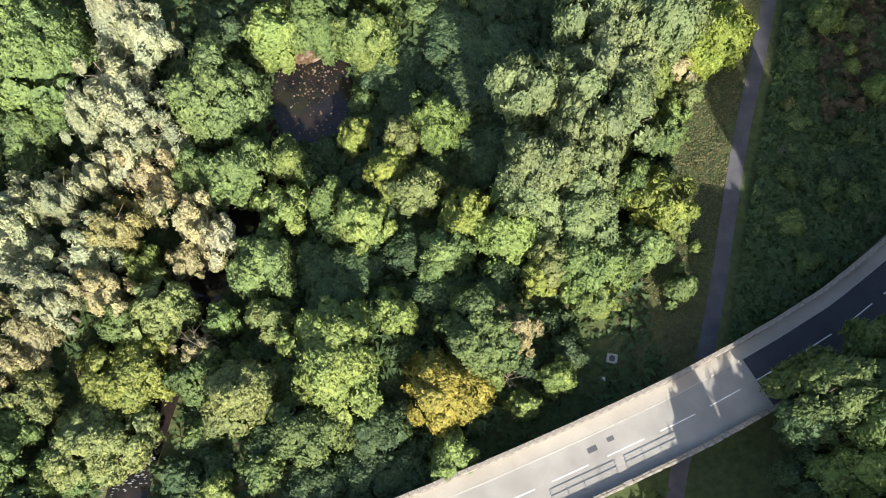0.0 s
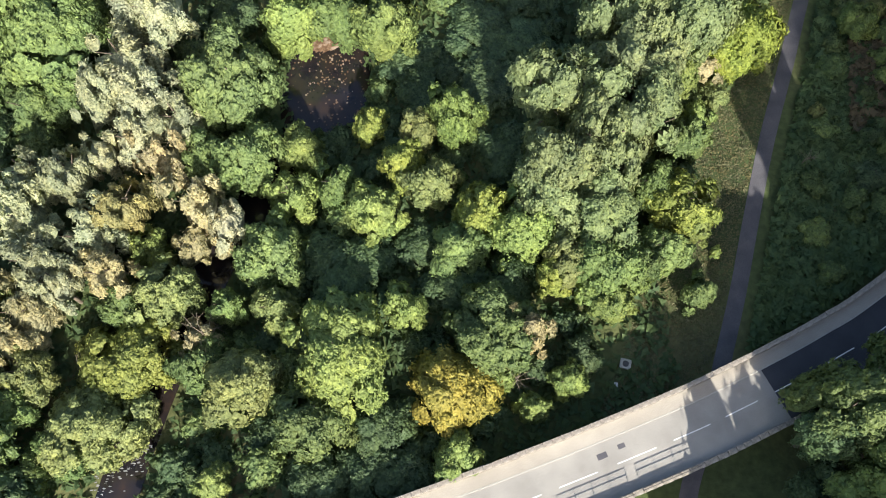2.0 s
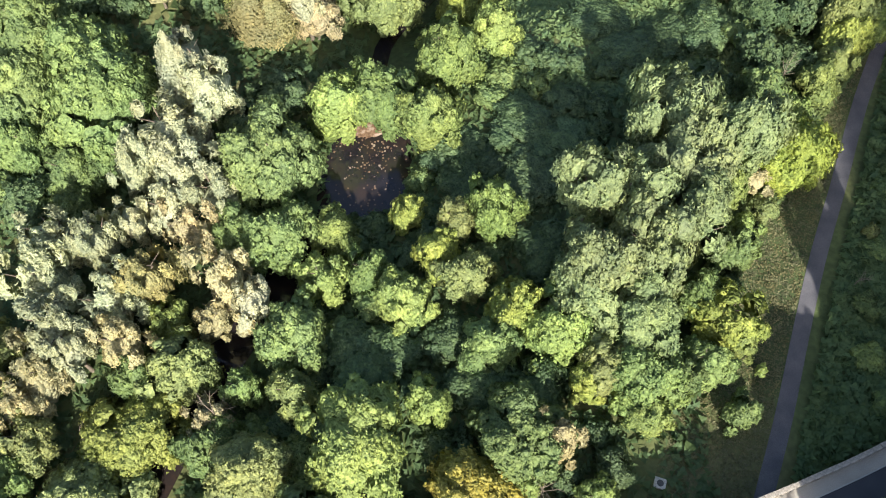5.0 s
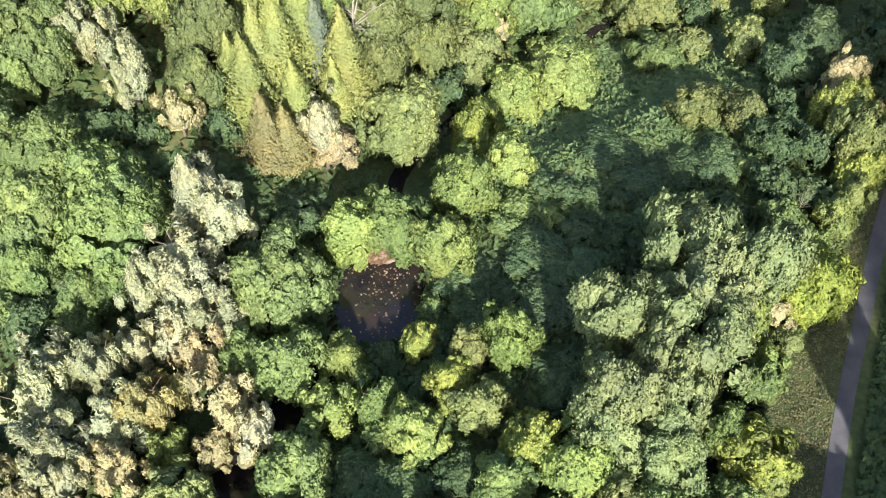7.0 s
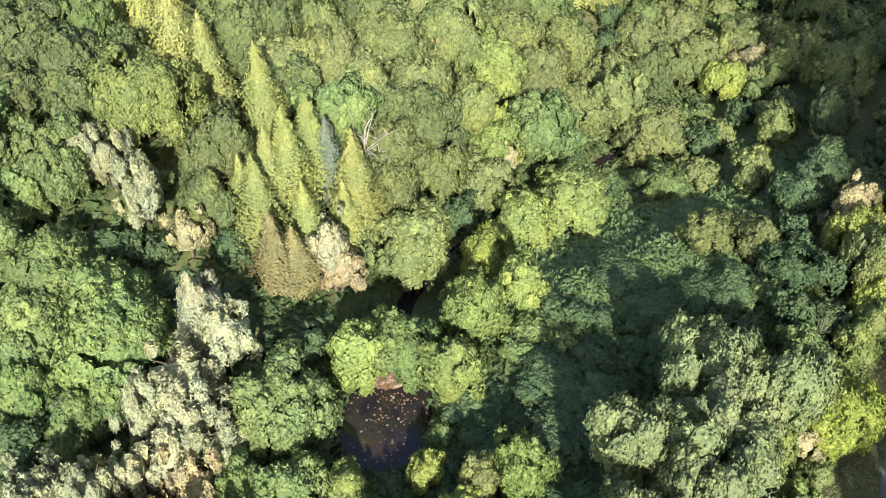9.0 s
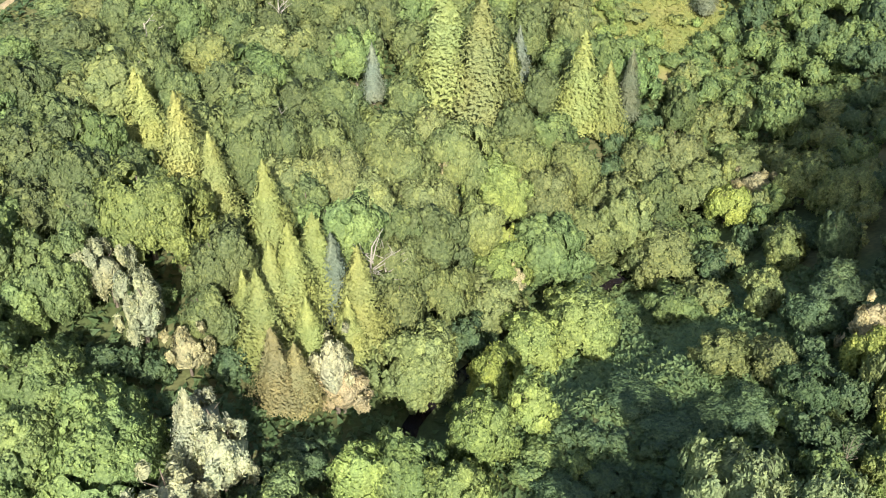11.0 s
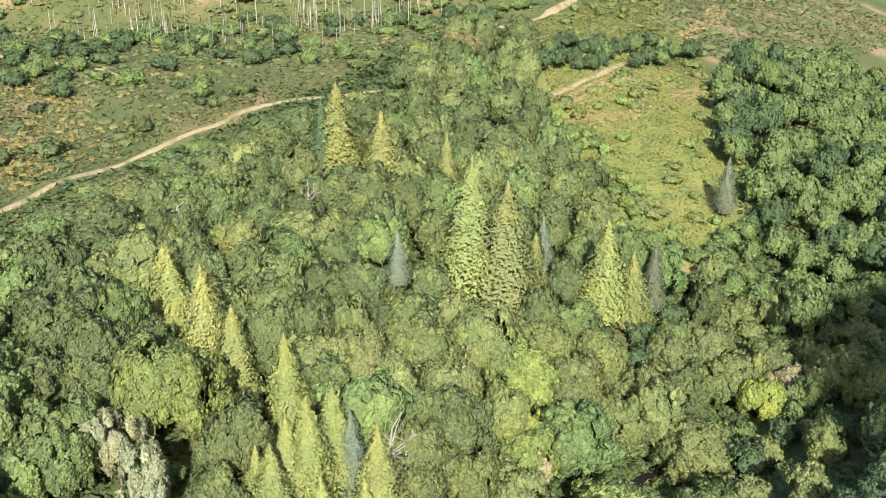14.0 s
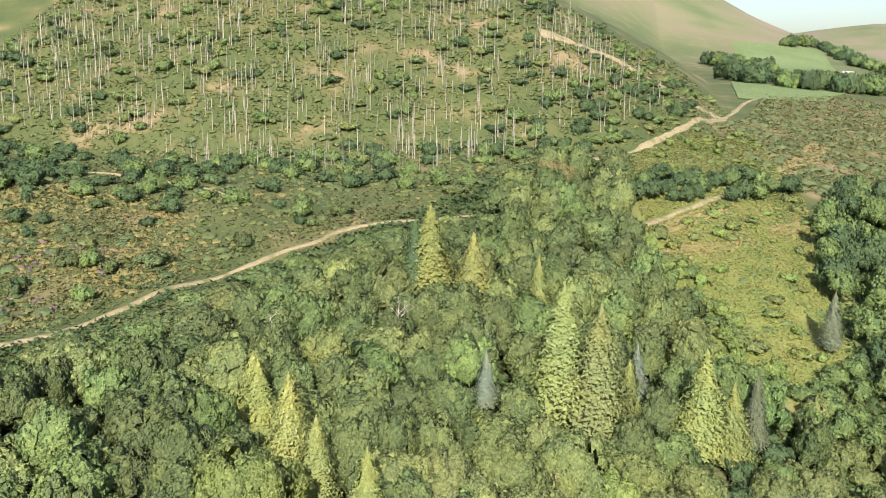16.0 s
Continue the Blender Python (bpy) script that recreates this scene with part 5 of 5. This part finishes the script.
scrub(420, [(-30, 470), (30, 455), (56, 470), (40, 500), (0, 520), (-40, 510)], (0.5, 1.2), (0.25, 0.21, 0.09), "dry tan grass along the cutting on the hillside", "dry grass", 42, 0.05, -0.25, 1, "dry_grass")
scrub(160, SLOPE, (0.8, 1.8), (0.12, 0.165, 0.05), "green bushes scattered over the sunny slope", "scrub", 26, 0.04, 0.0, 1)


def pole_mesh(seed):
    """A dead, barkless trunk one metre high, broken at the top, with a few stubs of boughs."""
    rng = random.Random(seed)
    v, f = [], []
    lean = (rng.uniform(-0.02, 0.02), rng.uniform(-0.02, 0.02))
    for h, r in ((0, 0.019), (0.5, 0.015), (0.93, 0.011), (1.0, 0.004)):
        v += [(lean[0] * h + r * math.cos(a * 1.0472), lean[1] * h + r * math.sin(a * 1.0472), h) for a in range(6)]
    for k in range(3):
        f += [(k * 6 + i, k * 6 + (i + 1) % 6, k * 6 + 6 + (i + 1) % 6, k * 6 + 6 + i) for i in range(6)]
    for k in range(4):
        h, a = rng.uniform(0.4, 0.9), rng.uniform(0, 6.28)
        n = len(v)
        e = rng.uniform(0.03, 0.06)
        v += [(lean[0] * h, lean[1] * h, h - 0.006), (lean[0] * h, lean[1] * h, h + 0.006), (math.cos(a) * e, math.sin(a) * e, h + 0.02), (lean[0] * h + 0.004, lean[1] * h + 0.004, h)]
        f += [(n, n + 2, n + 1), (n + 1, n + 2, n + 3), (n, n + 3, n + 2)]
    return mesh_of("dead_tree", v, f, DEADWOOD)


POLES = [pole_mesh(i) for i in range(6)]


def dead_trunk(x, y, h):
    ob = new("dead_tree", RNG.choice(POLES))
    ob.location = (x, y, ground_at(x, y) - 0.1)
    ob.scale = (h * 0.7, h * 0.7, h)
    ob.rotation_euler = (RNG.uniform(-0.03, 0.03), RNG.uniform(-0.03, 0.03), RNG.uniform(0, 6.28))
    tagged(ob, "bare grey standing trunk of a dead conifer", "dead tree", "dead standing trunks")


STAND = [(-290, 330), (-200, 312), (-120, 290), (-70, 290), (-30, 345), (10, 385), (28, 420), (-10, 445), (-60, 500), (-290, 470)]
made = 0
while made < 295:
    x, y = RNG.uniform(-290, 30), RNG.uniform(285, 480)
    thick = noise.noise(Vector((x * 0.03, y * 0.03, 2.0)))
    if inside(STAND, x, y) and RNG.random() < 0.6 + thick:
        dead_trunk(x, y, RNG.uniform(6.0, 13.0))
        made += 1


def trunks_beyond_counting(count):
    """More of the dead trunks, too many to tell apart."""
    rng = random.Random(31)
    pieces, n = [], 0
    base = [(np.array([v.co[:] for v in me.vertices]), [tuple(p.vertices) for p in me.polygons]) for me in POLES]
    while n < count:
        x, y = rng.uniform(-290, 30), rng.uniform(285, 500)
        if not inside(STAND, x, y) or rng.random() > 0.7 + 0.6 * noise.noise(Vector((x * 0.03, y * 0.03, 2.0))):
            continue
        v, polys = rng.choice(base)
        tri = np.array([(p[0], p[i], p[i + 1]) for p in polys for i in range(1, len(p) - 1)])
        h = rng.uniform(5.0, 12.0)
        pieces.append((v * [h * 0.7, h * 0.7, h] + [x, y, ground_at(x, y) - 0.1], tri, unit(v * [1, 1, 0] + 1e-4)))
        n += 1
    tagged(new("dead_trees", arrays_mesh("dead_trees", pieces, DEADWOOD)), "bare grey standing trunks of a dead conifer stand", "dead trees", kind="stuff")


trunks_beyond_counting(1150)


# ---- low growth ----
def tufts(name, count, poly, size, height, colour, label, category, seed, clump=0.12, avoid=True):
    """Low leafy growth strewn over a stretch of ground."""
    rng = np.random.default_rng(seed)
    xs, ys = np.array([p[0] for p in poly]), np.array([p[1] for p in poly])
    x, y = rng.uniform(xs.min(), xs.max(), count * 3), rng.uniform(ys.min(), ys.max(), count * 3)
    ok = np.zeros(len(x), bool)
    for (ax, ay), (bx, by) in zip(poly, poly[1:] + poly[:1]):
        cross = ((ay > y) != (by > y)) & (x < (bx - ax) * (y - ay) / (by - ay + 1e-12) + ax)
        ok ^= cross
    if avoid:
        ok &= np.abs(along(STREAM, x, y)[0]) > 2.8
        ok &= np.hypot((x + 12.6) / 5.3, (y - 62.3) / 8.4) > 1
        ok &= np.abs(along([p[:2] for p in PATH_LINE[::3]], x, y)[0]) > 1.1
        ok &= ~((np.abs(along([p[:2] for p in ROAD_LINE[::3]], x, y)[0]) < 5.2) & (x > -25))
        ok &= np.hypot(x - 20.5, y - 21.1) > 0.9
    for line, w in TRACKS:
        ok &= np.abs(along(line, x, y)[0]) > w
    x, y = x[ok][:count], y[ok][:count]
    lump = 0.5 + 0.5 * np.sin(x * clump * 6.3 + 2 * np.sin(y * clump * 4.1)) * np.sin(y * clump * 5.7 + 1.7 * np.sin(x * clump * 3.3))
    z = land(x, y) + height * (0.15 + 0.85 * lump) * rng.uniform(0.3, 1.0, len(x))
    nor = np.stack([rng.normal(0, 0.4, len(x)), rng.normal(0, 0.4, len(x)), np.ones(len(x))], 1)
    ob = new(name, arrays_mesh(name, [leaf_cards(np.stack([x, y, z], 1), nor, size, rng, 1.4, 0.3, 0.9)], LOW))
    ob.color = (*colour, 1)
    tagged(ob, label, category, kind="stuff")


tufts("bramble", 26000, [(34, 21), (54, 31), (76, 46), (76, 110), (62, 96), (55, 74), (48.5, 58), (41, 39)], 0.55, 1.3, (0.055, 0.095, 0.03), "dense dark green bramble thicket beside the footpath", "bramble", 1)
tufts("bracken", 22000, [(-4, 74), (20, 70), (44, 80), (60, 100), (50, 130), (22, 124), (2, 100)], 0.55, 0.9, (0.085, 0.135, 0.045), "shaded green bracken and nettles on the valley floor", "bracken", 2)
tufts("undergrowth", 36000, [(-80, -20), (26, -20), (26, 30), (34, 50), (26, 72), (0, 80), (-30, 80), (-110, 74), (-110, -20)], 0.6, 1.2, (0.05, 0.085, 0.028), "dark green undergrowth beneath the trees", "undergrowth", 3)
tufts("bramble", 9000, [(28, 52), (35, 51), (39, 56), (46, 68), (56, 82), (50, 90), (36, 80), (26, 70)], 0.42, 1.2, (0.095, 0.135, 0.042), "tangled green bramble at the edge of the trees", "bramble", 15, 0.25)
tufts("grass", 30000, [(16, 14), (30, 20), (34, 30), (48, 66), (56, 80), (46, 72), (34, 52), (26, 34)], 0.15, 0.22, (0.098, 0.102, 0.043), "rough dry olive grass beside the footpath", "grass", 4)
tufts("undergrowth", 34000, [(-150, 60), (-12, 76), (0, 100), (50, 165), (42, 176), (20, 192), (3, 232), (-3, 262), (6, 335), (-30, 325), (-80, 216), (-118, 140)], 0.8, 1.6, (0.05, 0.085, 0.028), "dark green undergrowth of the hillside wood", "undergrowth", 5)
tufts("heath", 52000, HILL, 0.7, 0.7, (0.102, 0.117, 0.042), "olive green bracken and heather on the open hillside", "heath", 6, 0.05, False)
tufts("bracken", 60000, SLOPE, 0.34, 0.6, (0.188, 0.212, 0.058), "yellow-green sunlit bracken on the slope", "bracken", 7, 0.06, False)
tufts("undergrowth", 9000, [(14, 120), (30, 128), (50, 158), (66, 196), (60, 216), (48, 206), (34, 182), (40, 172)], 0.6, 1.2, (0.085, 0.125, 0.040), "green nettles and fern in the gully", "undergrowth", 16, 0.1, False)
tufts("undergrowth", 12000, EAST_WOOD, 0.9, 1.4, (0.05, 0.085, 0.028), "dark undergrowth beneath the trees on the bank", "undergrowth", 8)
tufts("undergrowth", 8000, [(14, -14), (40, 8), (90, 30), (90, -20)], 0.5, 0.8, (0.07, 0.09, 0.035), "shaded scrub below the road", "undergrowth", 9)

tufts("undergrowth", 15000, FAR_EAST, 0.9, 1.8, (0.06, 0.095, 0.03), "green undergrowth of the far wood", "undergrowth", 10, 0.08, False)
tufts("heath", 16000, FLAT, 0.8, 0.8, (0.135, 0.14, 0.05), "olive heath and bracken on the flat moor", "heath", 11, 0.05, False)
tufts("heath", 16000, DRY, 0.5, 0.8, (0.168, 0.160, 0.056), "olive bracken on the open shoulder of the hill", "heath", 12, 0.06, False)
tufts("bracken", 9000, [(-170, 105), (-125, 118), (-98, 158), (-80, 203), (-62, 233), (-38, 245), (-38, 264), (-72, 252), (-97, 216), (-117, 172), (-155, 138)], 0.5, 0.9, (0.10, 0.125, 0.04), "olive green bracken along the sandy footpath", "bracken", 14, 0.08, False)
BRAMBLE = [(40, 26), (54, 33), (70, 46), (70, 84), (62, 92), (55, 74), (50, 58), (44, 40)]
tufts("bramble", 2600, [(52, 48), (62, 50), (64, 66), (56, 66)], 0.5, 1.6, (0.085, 0.075, 0.035), "brown withered stems in the bramble thicket", "bramble", 13, 0.2)
fill(26, BRAMBLE, (1.0, 2.2), (1.8, 3.0), [GREEN, MID, LIGHT, OLIVE, DARK], broadleaf, 0.7)

# ---- the far valley ----
def meadow(poly, label):
    """A fenced pasture lying over the ground."""
    n = 14
    v = []
    for j in range(n):
        for i in range(n):
            u, w = i / (n - 1), j / (n - 1)
            x = (poly[0][0] * (1 - u) + poly[1][0] * u) * (1 - w) + (poly[3][0] * (1 - u) + poly[2][0] * u) * w
            y = (poly[0][1] * (1 - u) + poly[1][1] * u) * (1 - w) + (poly[3][1] * (1 - u) + poly[2][1] * u) * w
            v.append((x, y, ground_at(x, y) + 0.5))
    f = [(j * n + i, j * n + i + 1, (j + 1) * n + i + 1, (j + 1) * n + i) for j in range(n - 1) for i in range(n - 1)]
    tagged(new("field", mesh_of("field", v, f, FIELD, True)), label, "field", kind="structure")




meadow([(100, 740), (236, 840), (330, 1160), (150, 1030)], "bright green pasture in the far valley")
meadow([(152, 1045), (260, 1090), (320, 1490), (170, 1400)], "pale green pasture on the far valley side")
meadow([(72, 560), (130, 590), (170, 700), (84, 700)], "green pasture at the foot of the hill")
meadow([(250, 850), (420, 900), (520, 1200), (345, 1170)], "green pasture beyond the tree line")


def far_tree(x, y, top, r, colour):
    tree(x, y, top, r, colour, MASS, label=f"{described(colour)} field tree in the far valley", category="tree", group="far field trees", name="field_tree", crown_foot=0.05)


def tree_line(points, count, size, tops):
    line = curve_points([(x, y, 0) for x, y in points], 5)
    for i in range(count):
        x, y, _ = line[int(i * (len(line) - 1) / max(1, count - 1))]
        far_tree(x + RNG.uniform(-9, 9), y + RNG.uniform(-12, 12), RNG.uniform(*tops), RNG.uniform(*size), RNG.choice([DARK, GREEN, DARK]))


tree_line([(90, 740), (110, 690), (140, 680), (180, 720), (230, 800), (300, 930)], 64, (6.5, 10), (12, 17))
tree_line([(112, 1165), (125, 1130), (140, 1090), (170, 1000)], 14, (7, 11), (14, 20))
tree_line([(250, 1443), (313, 1500), (330, 1440), (330, 1300), (352, 1230), (420, 1200)], 26, (8, 13), (14, 20))
tree_line([(160, 1110), (200, 1060), (250, 1098)], 16, (2.5, 4), (3, 5))


def barn(x, y):
    """A small stone barn with a pitched slate roof in the far fields."""
    thing = new("barn")
    thing.location, thing.rotation_euler = (x, y, ground_at(x, y) + 1.0), (0, 0, 0.4)
    tagged(thing, "small brown barn with a grey slate roof", "barn")
    v, f = block(0, 0, 2.2, 14, 8, 5)
    new("wall", mesh_of("wall", v, f, BARK)).parent = thing
    v = [(-7.4, -4.5, 4.4), (7.4, -4.5, 4.4), (7.4, 4.5, 4.4), (-7.4, 4.5, 4.4), (-7.4, 0, 7.6), (7.4, 0, 7.6)]
    new("roof", mesh_of("roof", v, [(0, 1, 5, 4), (2, 3, 4, 5), (1, 2, 5), (3, 0, 4), (3, 2, 1, 0)], CONCRETE)).parent = thing


barn(240, 990)


def mass_of_trees():
    words = {GREEN: "green", DARK: "dark green", OLIVE: "olive green", LIGHT: "fresh green"}
    for colour, pieces in JOINED.items():
        ob = new("woodland", arrays_mesh("woodland", pieces, LEAF))
        ob.color = (*colour, 1)
        tagged(ob, f"{words[colour]} crowns of the close-grown wood", "woodland", kind="stuff")


mass_of_trees()
